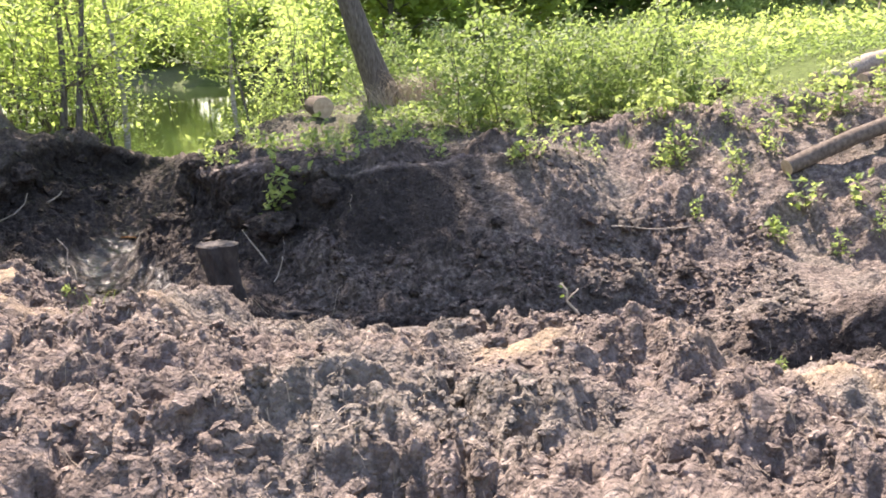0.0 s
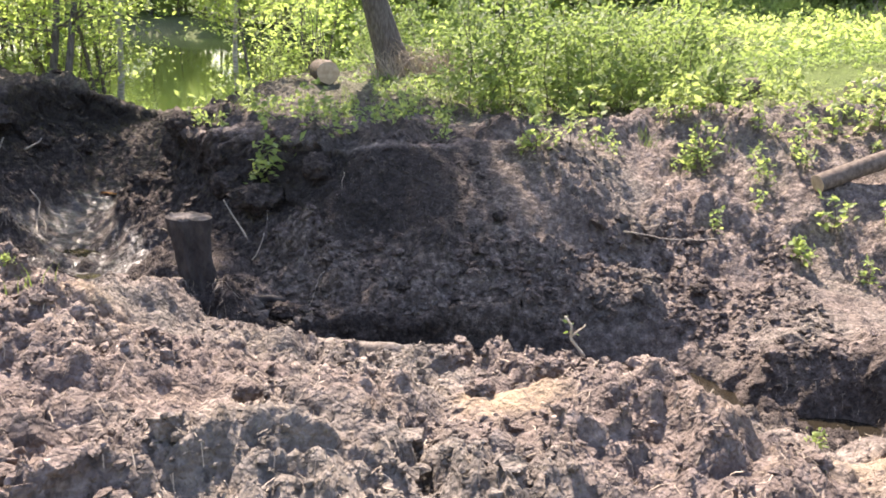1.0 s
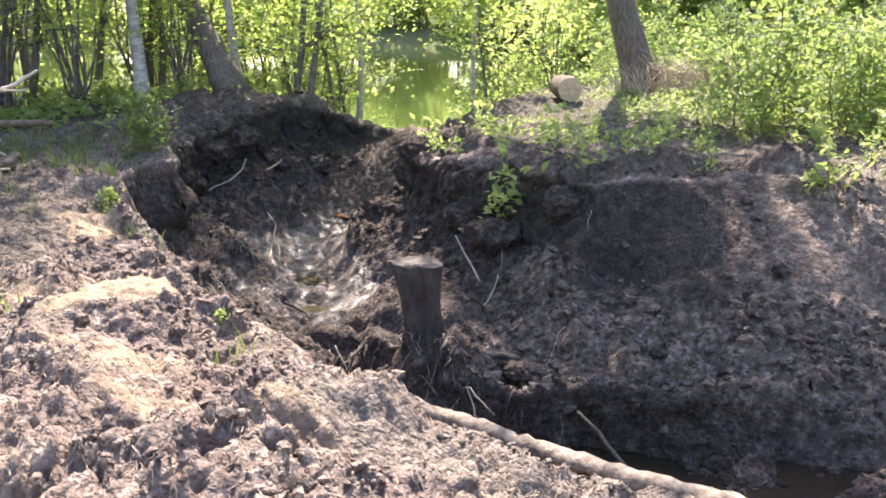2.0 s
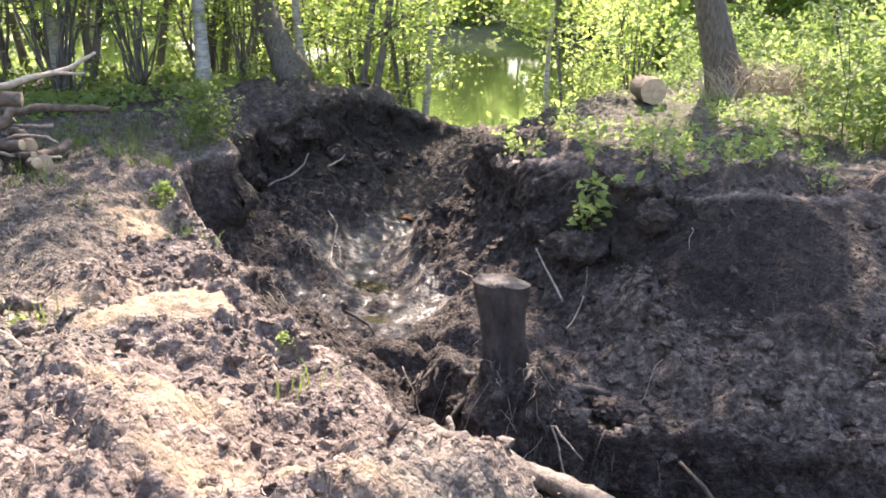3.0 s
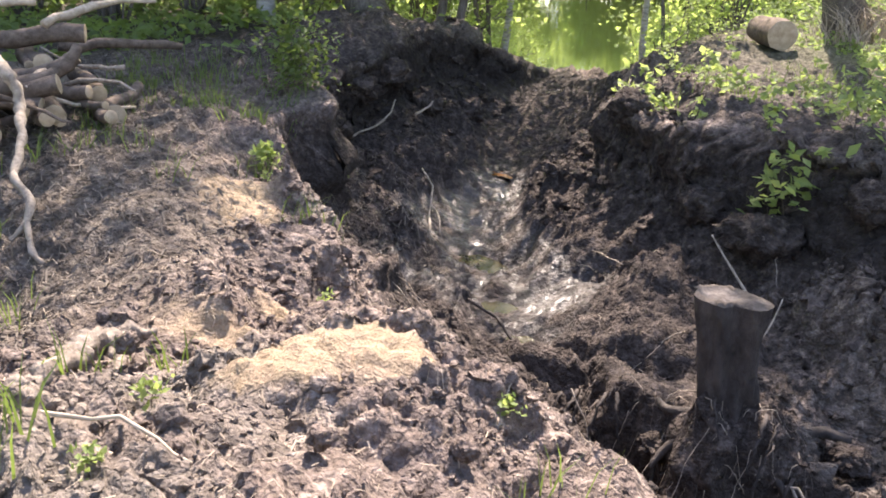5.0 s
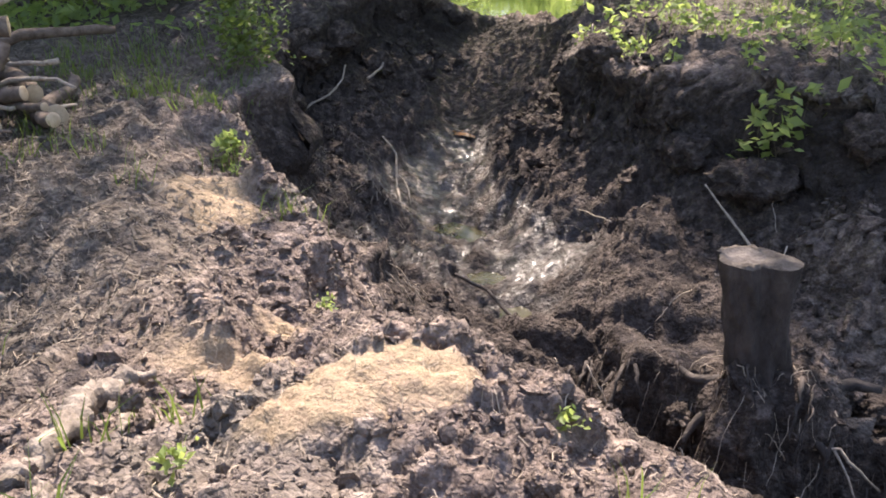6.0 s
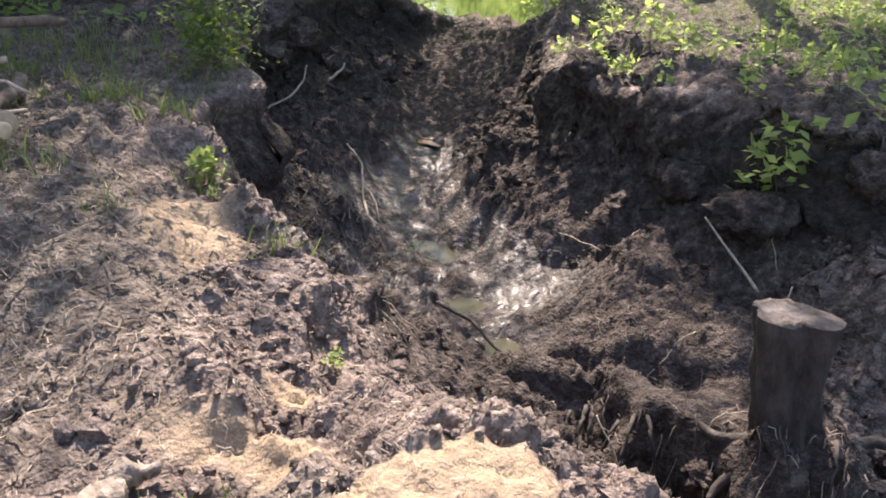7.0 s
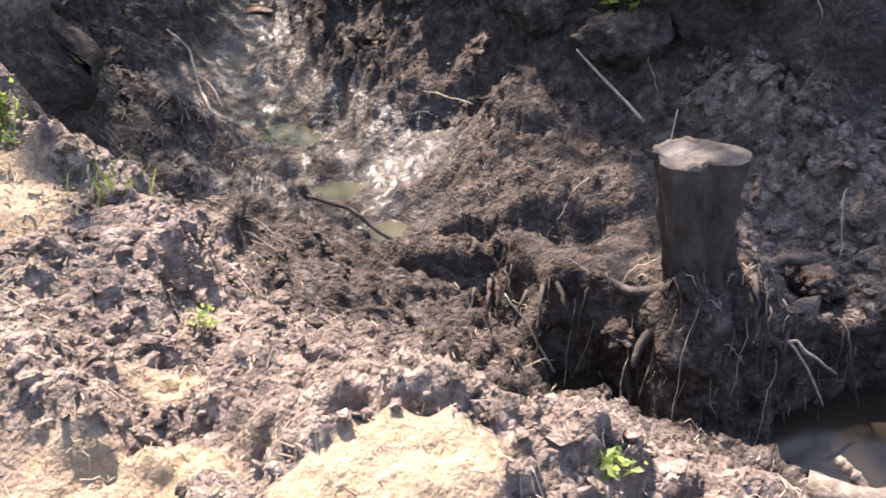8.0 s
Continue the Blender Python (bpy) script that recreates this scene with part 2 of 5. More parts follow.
def node(nt, kind, **values):
    n = nt.nodes.new(kind)
    for key, value in values.items():
        n.inputs[key.replace("_", " ")].default_value = value
    return n


def noise_tex(nt, scale, detail=4.0, rough=0.6, coord="Object"):
    tc = nt.nodes.new("ShaderNodeTexCoord")
    n = node(nt, "ShaderNodeTexNoise", Scale=scale, Detail=detail, Roughness=rough)
    nt.links.new(tc.outputs[coord], n.inputs["Vector"])
    return n.outputs["Fac"]


def ramp(nt, fac, stops):
    r = nt.nodes.new("ShaderNodeValToRGB")
    while len(r.color_ramp.elements) < len(stops):
        r.color_ramp.elements.new(0.5)
    for e, (p, c) in zip(r.color_ramp.elements, stops):
        e.position, e.color = p, (*c, 1) if len(c) == 3 else c
    nt.links.new(fac, r.inputs["Fac"])
    return r.outputs["Color"]


def mixc(nt, fac, a, b, mode="MIX"):
    n = nt.nodes.new("ShaderNodeMix")
    n.data_type, n.blend_type = "RGBA", mode
    for sock, v in ((n.inputs[0], fac), (n.inputs[6], a), (n.inputs[7], b)):
        if isinstance(v, (float, int)):
            sock.default_value = v
        elif isinstance(v, tuple):
            sock.default_value = (*v, 1)
        else:
            nt.links.new(v, sock)
    return n.outputs[2]


def math_node(nt, op, a, b=0.0, clamp=False):
    n = nt.nodes.new("ShaderNodeMath")
    n.operation, n.use_clamp = op, clamp
    for sock, v in ((n.inputs[0], a), (n.inputs[1], b)):
        if isinstance(v, (float, int)):
            sock.default_value = v
        else:
            nt.links.new(v, sock)
    return n.outputs[0]


def bump(nt, b, height, strength, distance):
    n = node(nt, "ShaderNodeBump", Strength=strength, Distance=distance)
    nt.links.new(height, n.inputs["Height"])
    nt.links.new(n.outputs[0], b.inputs["Normal"])


def soil_material(name, fixed=None):
    m, nt, b = material(name, 0.95, 0.2)
    at = nt.nodes.new("ShaderNodeVertexColor")
    at.layer_name = "soil"
    sep = nt.nodes.new("ShaderNodeSeparateColor")
    nt.links.new(at.outputs[0], sep.inputs[0])
    sand, humus, litter, grassy = *sep.outputs, at.outputs[1]
    if fixed:
        sand, humus, litter, grassy = fixed
    big, mid, fine = noise_tex(nt, 2.3), noise_tex(nt, 13, 5, 0.65), noise_tex(nt, 90, 4, 0.7)
    dry = ramp(nt, mid, [(0.28, (0.085, 0.066, 0.057)), (0.48, (0.195, 0.150, 0.128)), (0.68, (0.44, 0.35, 0.295))])
    dry = mixc(nt, ramp(nt, big, [(0.38, (0.0, 0.0, 0.0)), (0.62, (0.75, 0.75, 0.75))]), dry, (0.155, 0.122, 0.110))
    clay = ramp(nt, noise_tex(nt, 0.9, 3, 0.5), [(0.5, (0.0, 0.0, 0.0)), (0.62, (0.55, 0.55, 0.55))])
    dry = mixc(nt, clay, dry, (0.20, 0.182, 0.155))
    sandc = ramp(nt, fine, [(0.3, (0.34, 0.25, 0.162)), (0.7, (0.46, 0.35, 0.232))])
    sandc = mixc(nt, ramp(nt, mid, [(0.42, (0.0, 0.0, 0.0)), (0.6, (0.7, 0.7, 0.7))]), sandc, (0.29, 0.21, 0.15))
    dark = ramp(nt, mid, [(0.3, (0.034, 0.027, 0.023)), (0.52, (0.068, 0.053, 0.046)), (0.72, (0.135, 0.107, 0.092))])
    dried = ramp(nt, noise_tex(nt, 6.5, 4, 0.6), [(0.50, (0.0, 0.0, 0.0)), (0.66, (0.24, 0.24, 0.24))])
    damp_at = nt.nodes.new("ShaderNodeVertexColor")
    damp_at.layer_name = "damp"
    split = nt.nodes.new("ShaderNodeSeparateColor")
    nt.links.new(damp_at.outputs[0], split.inputs[0])
    low = split.outputs[0]
    dark = mixc(nt, math_node(nt, "MULTIPLY", dried, math_node(nt, "SUBTRACT", 1.0, low)), dark, (0.235, 0.19, 0.166))
    under = ramp(nt, mid, [(0.28, (0.062, 0.049, 0.040)), (0.48, (0.145, 0.114, 0.094)), (0.68, (0.33, 0.265, 0.22))])
    if not fixed:
        dark = mixc(nt, split.outputs[2], dark, under)
        dark = mixc(nt, split.outputs[1], dark, ramp(nt, mid, [(0.3, (0.030, 0.024, 0.021)), (0.7, (0.062, 0.050, 0.044))]))
    leafy = ramp(nt, mid, [(0.3, (0.055, 0.045, 0.037)), (0.5, (0.125, 0.103, 0.086)), (0.7, (0.23, 0.195, 0.163))])
    c = mixc(nt, sand, dry, sandc)
    c = mixc(nt, litter, c, leafy)
    meadow = ramp(nt, mid, [(0.3, (0.06, 0.085, 0.02)), (0.7, (0.15, 0.20, 0.05))])
    c = mixc(nt, grassy, c, meadow)
    c = mixc(nt, humus, c, dark)
    tc = nt.nodes.new("ShaderNodeTexCoord")
    warp = nt.nodes.new("ShaderNodeVectorMath")
    warp.operation = "MULTIPLY_ADD"
    wn = node(nt, "ShaderNodeTexNoise", Scale=35.0, Detail=3.0)
    nt.links.new(tc.outputs["Object"], wn.inputs["Vector"])
    nt.links.new(wn.outputs["Color"], warp.inputs[0])
    warp.inputs[1].default_value = (0.03, 0.03, 0.03)
    nt.links.new(tc.outputs["Object"], warp.inputs[2])
    lumps = []
    for scale in (24.0, 62.0):
        vor = node(nt, "ShaderNodeTexVoronoi", Scale=scale, Randomness=1.0)
        vor.feature = "SMOOTH_F1"
        vor.inputs["Smoothness"].default_value = 0.55
        nt.links.new(warp.outputs[0], vor.inputs["Vector"])
        lumps.append(vor)
    cell = nt.nodes.new("ShaderNodeSeparateColor")
    nt.links.new(lumps[1].outputs["Color"], cell.inputs[0])
    cell2 = nt.nodes.new("ShaderNodeSeparateColor")
    nt.links.new(lumps[0].outputs["Color"], cell2.inputs[0])
    tone = math_node(nt, "ADD", math_node(nt, "MULTIPLY", cell.outputs[0], 0.55), math_node(nt, "MULTIPLY", cell2.outputs[0], 0.45))
    c = mixc(nt, math_node(nt, "SUBTRACT", 1.0, math_node(nt, "MULTIPLY", sand, 0.7)), c, mixc(nt, 1.0, c, ramp(nt, tone, [(0.15, (0.68, 0.67, 0.66)), (0.5, (0.96, 0.96, 0.96)), (0.85, (1.32, 1.32, 1.32))]), "MULTIPLY"))
    c = mixc(nt, 0.55, c, ramp(nt, fine, [(0.3, (0.62, 0.60, 0.58)), (0.7, (1.0, 1.0, 1.0))]), "MULTIPLY")
    nt.links.new(c, b.inputs["Base Color"])
    wet = math_node(nt, "MULTIPLY", math_node(nt, "MULTIPLY", low, humus), math_node(nt, "MULTIPLY", math_node(nt, "SUBTRACT", noise_tex(nt, 3.1, 3, 0.55), 0.36), 4.0, True), True)
    nt.links.new(math_node(nt, "SUBTRACT", 0.95, math_node(nt, "MULTIPLY", wet, 0.56), True), b.inputs["Roughness"])
    nt.links.new(math_node(nt, "ADD", 0.2, math_node(nt, "MULTIPLY", wet, 0.3)), b.inputs["Specular IOR Level"])
    nt.links.new(math_node(nt, "MULTIPLY", wet, 0.28), b.inputs["Coat Weight"])
    b.inputs["Coat Roughness"].default_value = 0.28
    b.inputs["Coat IOR"].default_value = 1.45
    height = math_node(nt, "ADD", math_node(nt, "MULTIPLY", fine, 0.5), math_node(nt, "MULTIPLY", mid, 0.8))
    pits = math_node(nt, "ADD", math_node(nt, "MULTIPLY", lumps[0].outputs["Distance"], 1.3), math_node(nt, "MULTIPLY", lumps[1].outputs["Distance"], 0.7))
    pits = math_node(nt, "MULTIPLY", pits, math_node(nt, "SUBTRACT", 1.0, math_node(nt, "MULTIPLY", sand, 0.65)))
    bump(nt, b, math_node(nt, "SUBTRACT", height, pits), 1.0, 0.024)
    damp = [n for n in nt.nodes if n.type == "BUMP"][0]
    nt.links.new(math_node(nt, "SUBTRACT", 1.0, math_node(nt, "MULTIPLY", wet, 0.4), True), damp.inputs["Strength"])
    return m


def plain_material(name, dark, light, scale=20, rough=0.9, depth=0.01, spec=0.3, stretch=None, vary=0.0):
    m, nt, b = material(name, rough, spec)
    n = noise_tex(nt, scale, 5, 0.65)
    if stretch:
        tc, mp = nt.nodes.new("ShaderNodeTexCoord"), nt.nodes.new("ShaderNodeMapping")
        mp.inputs["Scale"].default_value = stretch
        nt.links.new(tc.outputs["Object"], mp.inputs[0])
        nn = node(nt, "ShaderNodeTexNoise", Scale=scale, Detail=5.0, Roughness=0.65)
        nt.links.new(mp.outputs[0], nn.inputs["Vector"])
        n = nn.outputs["Fac"]
    c = ramp(nt, n, [(0.3, dark), (0.7, light)])
    if vary:
        geo = nt.nodes.new("ShaderNodeNewGeometry")
        c = mixc(nt, vary, c, ramp(nt, geo.outputs["Random Per Island"], [(0.0, tuple(v * 0.45 for v in dark)), (1.0, tuple(min(1, v * 1.5) for v in light))]))
    nt.links.new(c, b.inputs["Base Color"])
    bump(nt, b, n, 0.7, depth)
    return m


def leaf_material(name, dark, light, glow, through_share=0.45):
    m, nt, b = material(name, 0.6, 0.35)
    geo = nt.nodes.new("ShaderNodeNewGeometry")
    c = ramp(nt, geo.outputs["Random Per Island"], [(0.0, dark), (1.0, light)])
    nt.links.new(c, b.inputs["Base Color"])
    tr = nt.nodes.new("ShaderNodeBsdfTranslucent")
    tr.inputs[0].default_value = (*glow, 1)
    mix = nt.nodes.new("ShaderNodeMixShader")
    mix.inputs[0].default_value = through_share
    nt.links.new(b.outputs[0], mix.inputs[1])
    nt.links.new(tr.outputs[0], mix.inputs[2])
    nt.links.new(mix.outputs[0], nt.nodes["Material Output"].inputs[0])
    return m


def water_material(name, tint, rough, scale, depth):
    m, nt, b = material(name, rough, 0.5)
    b.inputs["Base Color"].default_value = (*tint, 1)
    b.inputs["IOR"].default_value = 1.33
    bump(nt, b, noise_tex(nt, scale, 3, 0.5), 0.25, depth)
    return m


SOIL = soil_material("soil")
DRY_LUMP = soil_material("dry lump", (0.0, 0.0, 0.0, 0.0))
HUMUS_LUMP = soil_material("humus lump", (0.0, 1.0, 0.0, 0.0))
SUB_LUMP = soil_material("subsoil lump", (0.0, 0.45, 0.0, 0.0))
BARK = plain_material("grey bark", (0.055, 0.046, 0.040), (0.19, 0.165, 0.145), 9, 0.95, 0.03, 0.2, (3, 3, 0.6))
BIRCH = plain_material("pale bark", (0.14, 0.13, 0.12), (0.50, 0.48, 0.45), 6, 0.8, 0.01, 0.3, (1, 1, 4))
TWIG = plain_material("twig bark", (0.045, 0.035, 0.027), (0.12, 0.095, 0.072), 30, 0.9, 0.004)
PALE_BARK = plain_material("pale root bark", (0.07, 0.055, 0.046), (0.30, 0.25, 0.205), 22, 0.95, 0.03, 0.15)
PALE_ROOT = plain_material("weathered root", (0.09, 0.071, 0.059), (0.34, 0.285, 0.235), 16, 0.9, 0.04, 0.2)
PALE_WOOD = plain_material("peeled wood", (0.30, 0.23, 0.16), (0.55, 0.46, 0.36), 25, 0.8, 0.004, 0.3)
LOG_BARK = plain_material("log bark", (0.07, 0.052, 0.040), (0.20, 0.155, 0.125), 18, 0.95, 0.015, 0.2)
CUT = plain_material("cut wood", (0.34, 0.245, 0.15), (0.54, 0.42, 0.29), 16, 0.8, 0.003, 0.3)
STUMP_SKIN = plain_material("muddy stump", (0.012, 0.0095, 0.0085), (0.082, 0.065, 0.056), 7, 0.85, 0.05, 0.35, (1.2, 1.2, 0.7))
STUMP_TOP = plain_material("weathered stump top", (0.055, 0.046, 0.043), (0.16, 0.138, 0.125), 13, 0.95, 0.03, 0.2)
STUMP_RIM = plain_material("pale stump rim", (0.045, 0.036, 0.031), (0.155, 0.128, 0.106), 20, 0.95, 0.02, 0.2)
FIBRE = plain_material("root fibre", (0.048, 0.037, 0.030), (0.155, 0.122, 0.10), 30, 0.85, 0.004, 0.3, vary=0.5)
ROOT = plain_material("pale root", (0.16, 0.125, 0.095), (0.42, 0.35, 0.28), 30, 0.85, 0.004, 0.3)
LEAF = leaf_material("young leaf", (0.06, 0.095, 0.03), (0.145, 0.195, 0.065), (0.33, 0.44, 0.12))
LEAF_YOUNG = leaf_material("pale seedling leaf", (0.11, 0.16, 0.045), (0.21, 0.265, 0.085), (0.46, 0.56, 0.16))
LEAF_DARK = leaf_material("forest leaf", (0.042, 0.075, 0.016), (0.095, 0.145, 0.034), (0.29, 0.42, 0.08), 0.46)
LEAF_LAKE = leaf_material("lakeside leaf", (0.10, 0.145, 0.045), (0.18, 0.24, 0.085), (0.52, 0.65, 0.17), 0.57)
GRASS = leaf_material("grass blade", (0.05, 0.08, 0.022), (0.11, 0.15, 0.05), (0.24, 0.33, 0.07), 0.35)
TAN_WOOD = plain_material("barkless tan wood", (0.19, 0.125, 0.072), (0.33, 0.235, 0.15), 8, 0.85, 0.01, 0.3, (2, 2, 0.6))
LITTER = plain_material("leaf litter", (0.065, 0.053, 0.042), (0.18, 0.148, 0.118), 30, 0.95, 0.002, vary=0.4)
STRAW = plain_material("dead straw", (0.17, 0.13, 0.095), (0.42, 0.34, 0.26), 30, 0.9, 0.002, vary=0.4)
LAKE_WATER = water_material("lake water", (0.030, 0.045, 0.014), 0.05, 1.2, 0.012)
MUD_WATER = water_material("muddy water", (0.020, 0.016, 0.011), 0.16, 9, 0.006)
PIT_WATER = water_material("olive pit water", (0.040, 0.033, 0.014), 0.2, 11, 0.012)
RUST_WATER = water_material("rusty water", (0.22, 0.095, 0.03), 0.25, 14, 0.006)


# ---------------------------------------------------------------- mesh helpers
def mesh_object(name, verts, faces, mat, parent=None, label="", smooth=True):
    me = bpy.data.meshes.new(name)
    me.from_pydata(verts if isinstance(verts, list) else verts.tolist(), [], faces if isinstance(faces, list) else faces.tolist())
    me.polygons.foreach_set("use_smooth", [smooth] * len(me.polygons))
    me.materials.append(mat)
    me.update()
    ob = new(name, me)
    if parent is not None:
        ob.parent = parent
    return tagged(ob, label)


def thing(name, place, label, category, group="", kind=""):
    ob = new(name)
    ob.location = place
    return tagged(ob, label, category, group, kind)


def join(pieces):
    verts, faces, at = [], [], 0
    for v, f in pieces:
        verts.append(np.asarray(v, float))
        faces += [tuple(int(i) + at for i in face) for face in f]
        at += len(v)
    return np.concatenate(verts), faces


def tube(points, radii, sides=7, wobble=0.0, seed=0, cap=True):
    """A tapered tube along points, uneven by wobble (a share of its radius)."""
    rng = np.random.default_rng(seed)
    p = np.asarray(points, float)
    tang = np.gradient(p, axis=0)
    tang /= np.linalg.norm(tang, axis=1)[:, None] + 1e-9
    ref = np.array([0.31, 0.95, 0.05]) if abs(tang[0][1]) < 0.8 else np.array([0.9, 0.1, 0.42])
    verts, faces = [], []
    for k in range(len(p)):
        u = np.cross(tang[k], ref)
        u /= np.linalg.norm(u)
        w = np.cross(tang[k], u)
        for s in range(sides):
            a = 6.28318 * s / sides
            r = radii[k] * (1 + wobble * rng.uniform(-1, 1))
            verts.append(p[k] + r * (math.cos(a) * u + math.sin(a) * w))
    for k in range(len(p) - 1):
        for s in range(sides):
            n = (s + 1) % sides
            faces.append((k * sides + s, k * sides + n, (k + 1) * sides + n, (k + 1) * sides + s))
    if cap:
        faces.append(tuple(range(sides))[::-1])
        faces.append(tuple((len(p) - 1) * sides + s for s in range(sides)))
    return np.array(verts), faces


def bent(a, b, n, bend, rng):
    """Points from a to b with a random bend."""
    a, b = np.asarray(a, float), np.asarray(b, float)
    t = np.linspace(0, 1, n)[:, None]
    off = np.zeros((n, 3))
    for k in (1, 2, 3):
        off += np.sin(math.pi * k * t) * rng.normal(0, bend / k, 3)
    return a + (b - a) * t + off * np.linalg.norm(b - a)


def leaf_cloud(centres, per, spread, size, rng, flat=0.35, long=1.7):
    """Many leaves, each a pointed folded blade of its own, round the centres."""
    c = np.repeat(np.asarray(centres, float), per, 0)
    n = len(c)
    c = c + rng.normal(0, 1, (n, 3)) * np.asarray(spread) * np.array([1, 1, 0.8])
    ax = rng.normal(0, 1, (n, 3))
    ax[:, 2] = ax[:, 2] * 0.5 - 0.25
    ax /= np.linalg.norm(ax, axis=1)[:, None]
    up = rng.normal(0, flat, (n, 3)) + np.array([0, 0, 1.0])
    side = np.cross(ax, up)
    side /= np.linalg.norm(side, axis=1)[:, None] + 1e-9
    nor = np.cross(side, ax)
    s = size * rng.uniform(0.6, 1.3, (n, 1))
    v = np.empty((n, 4, 3))
    v[:, 0] = c - ax * s * long * 0.5
    v[:, 1] = c + side * s * 0.5 + nor * s * 0.12
    v[:, 2] = c + ax * s * long * 0.5
    v[:, 3] = c - side * s * 0.5 + nor * s * 0.12
    f = np.arange(n * 4).reshape(n, 4)
    return v.reshape(-1, 3), f


# ---------------------------------------------------------------- ground and water
def graded(lo, hi, fine, far_lo, far_hi, growth, mid_lo, mid_hi):
    core = [lo]
    while core[-1] < hi:
        core.append(core[-1] + (0.0165 if mid_lo < core[-1] < mid_hi else fine))
    a, gap = [lo], fine
    while a[-1] > far_lo:
        gap *= growth
        a.append(a[-1] - gap)
    b, gap = [core[-1]], fine
    while b[-1] < far_hi:
        gap *= growth
        b.append(b[-1] + gap)
    return np.array(a[:0:-1] + core + b[1:])


def build_ground():
    xs, ys = graded(-7.0, 3.8, 0.025, -1500, 1500, 1.09, -5.2, 2.6), graded(1.9, 13.7, 0.028, -1500, 1500, 1.09, 2.1, 7.6)
    gx, gy = np.meshgrid(xs, ys)
    z, sand, humus, litter = land(gx, gy)
    green = litter * np.clip(step(12.0, 16.0, gy) * step(-5, -1, gx) + step(60, 75, gy) + step(11, 14, gy) * step(-6, -9, gx) * 0.5, 0, 1)
    green = green * (0.45 + 0.55 * step(-0.4, 0.3, fbm(gx, gy, 4.0, 17)))
    nx, ny = len(xs), len(ys)
    # crumbling relief on steep faces
    plain = land(gx, gy, False)[0]
    slope = np.hypot(np.gradient(plain, ys, axis=0), np.gradient(plain, xs, axis=1))
    push = np.clip(slope - 0.7, 0, 1.0) * step(40, 20, np.abs(gx) + np.abs(gy)) * (0.5 + 0.5 * step(7.8, 8.8, gy))
    ox = push * (0.16 * fbm(gx + gy, 1.6 * z, 0.42, 96) + 0.05 * vnoise(gx + gy, z, 0.08, 97))
    oy = push * (0.16 * fbm(gx - gy, 1.6 * z, 0.42, 98) + 0.05 * vnoise(gx - gy, z, 0.08, 99))
    # lips of turf and root mat that hang over the steep walls
    deep, inside, (_, fall) = ring_distance(gx, gy, RIM)
    deep = np.where(inside, deep, -deep)
    in_y, in_x = np.gradient(deep, ys, xs)
    lip = 0.26 * np.exp(-(((deep - 0.02) / 0.13) ** 2)) * np.clip((fall - 1.05) / 0.5, 0, 1) * (0.6 + 0.6 * vnoise(gx, gy, 0.5, 58)) * step(7.6, 8.6, gy)
    ox, oy = ox + lip * in_x, oy + lip * in_y
    verts = np.stack([gx + ox, gy + oy, z], -1).reshape(-1, 3)
    i = (np.arange(ny - 1)[:, None] * nx + np.arange(nx - 1)[None]).ravel()
    faces = np.stack([i, i + 1, i + nx + 1, i + nx], -1)
    me = bpy.data.meshes.new("ground")
    me.from_pydata(verts, [], faces)
    me.polygons.foreach_set("use_smooth", np.ones(len(faces), bool))
    col = me.color_attributes.new("soil", "FLOAT_COLOR", "POINT")
    col.data.foreach_set("color", np.stack([sand, humus, litter, green], -1).ravel().astype(np.float32))
    damp = step(-2.9, -3.3, gx) * step(7.7, 8.7, gy) * step(0.75, 0.5, z) * step(12.4, 11.2, gy)
    # black topsoil above paler subsoil on the far wall of the trench
    wall = inside * step(7.0, 7.6, gy) * step(-2.9, -2.2, gx)
    dark_soil = wall * step(0.95, 1.22, plain + 0.14 * fbm(gx, gy, 0.6, 38)) * step(0.5, -0.7, gx)
    # left undercut walls: black humus, with the shade under the brink painted in
    dark_soil = np.maximum(dark_soil, inside * step(-4.9, -5.3, gx) * step(7.3, 7.6, gy) * step(1.0, 1.2, plain + 0.1 * fbm(gx, gy, 0.5, 47)))
    subsoil = wall * step(-2.5, -1.5, gx) * (1 - dark_soil) * step(0.25, 0.55, plain + 0.1 * fbm(gx, gy, 0.4, 39))
    # wet sheen of the pit floor, painted as patches of paler soil colour
    sheen = damp * step(8.6, 9.6, gy) * step(0.62, 0.45, plain) * step(-0.35, 0.25, fbm(gx, gy, 0.7, 49) + 0.15)
    # the painted sheen borrows the subsoil's pale colour
    subsoil = np.maximum(subsoil, 0.5 * sheen)
    wet = me.color_attributes.new("damp", "FLOAT_COLOR", "POINT")
    wet.data.foreach_set("color", np.stack([damp, dark_soil, subsoil, damp], -1).ravel().astype(np.float32))
    me.materials.append(SOIL)
    return tagged(new("ground", me), "dug brown soil bank with clods, sand patches and leaf litter", "ground", kind="structure")


ground = build_ground()


def water_sheet(name, ring, z, mat, label):
    bm = bmesh.new()
    bm.faces.new([bm.verts.new((x, y, z)) for x, y in ring])
    me = bpy.data.meshes.new(name)
    bm.to_mesh(me)
    bm.free()
    me.materials.append(mat)
    return tagged(new(name, me), label, "water", kind="structure")


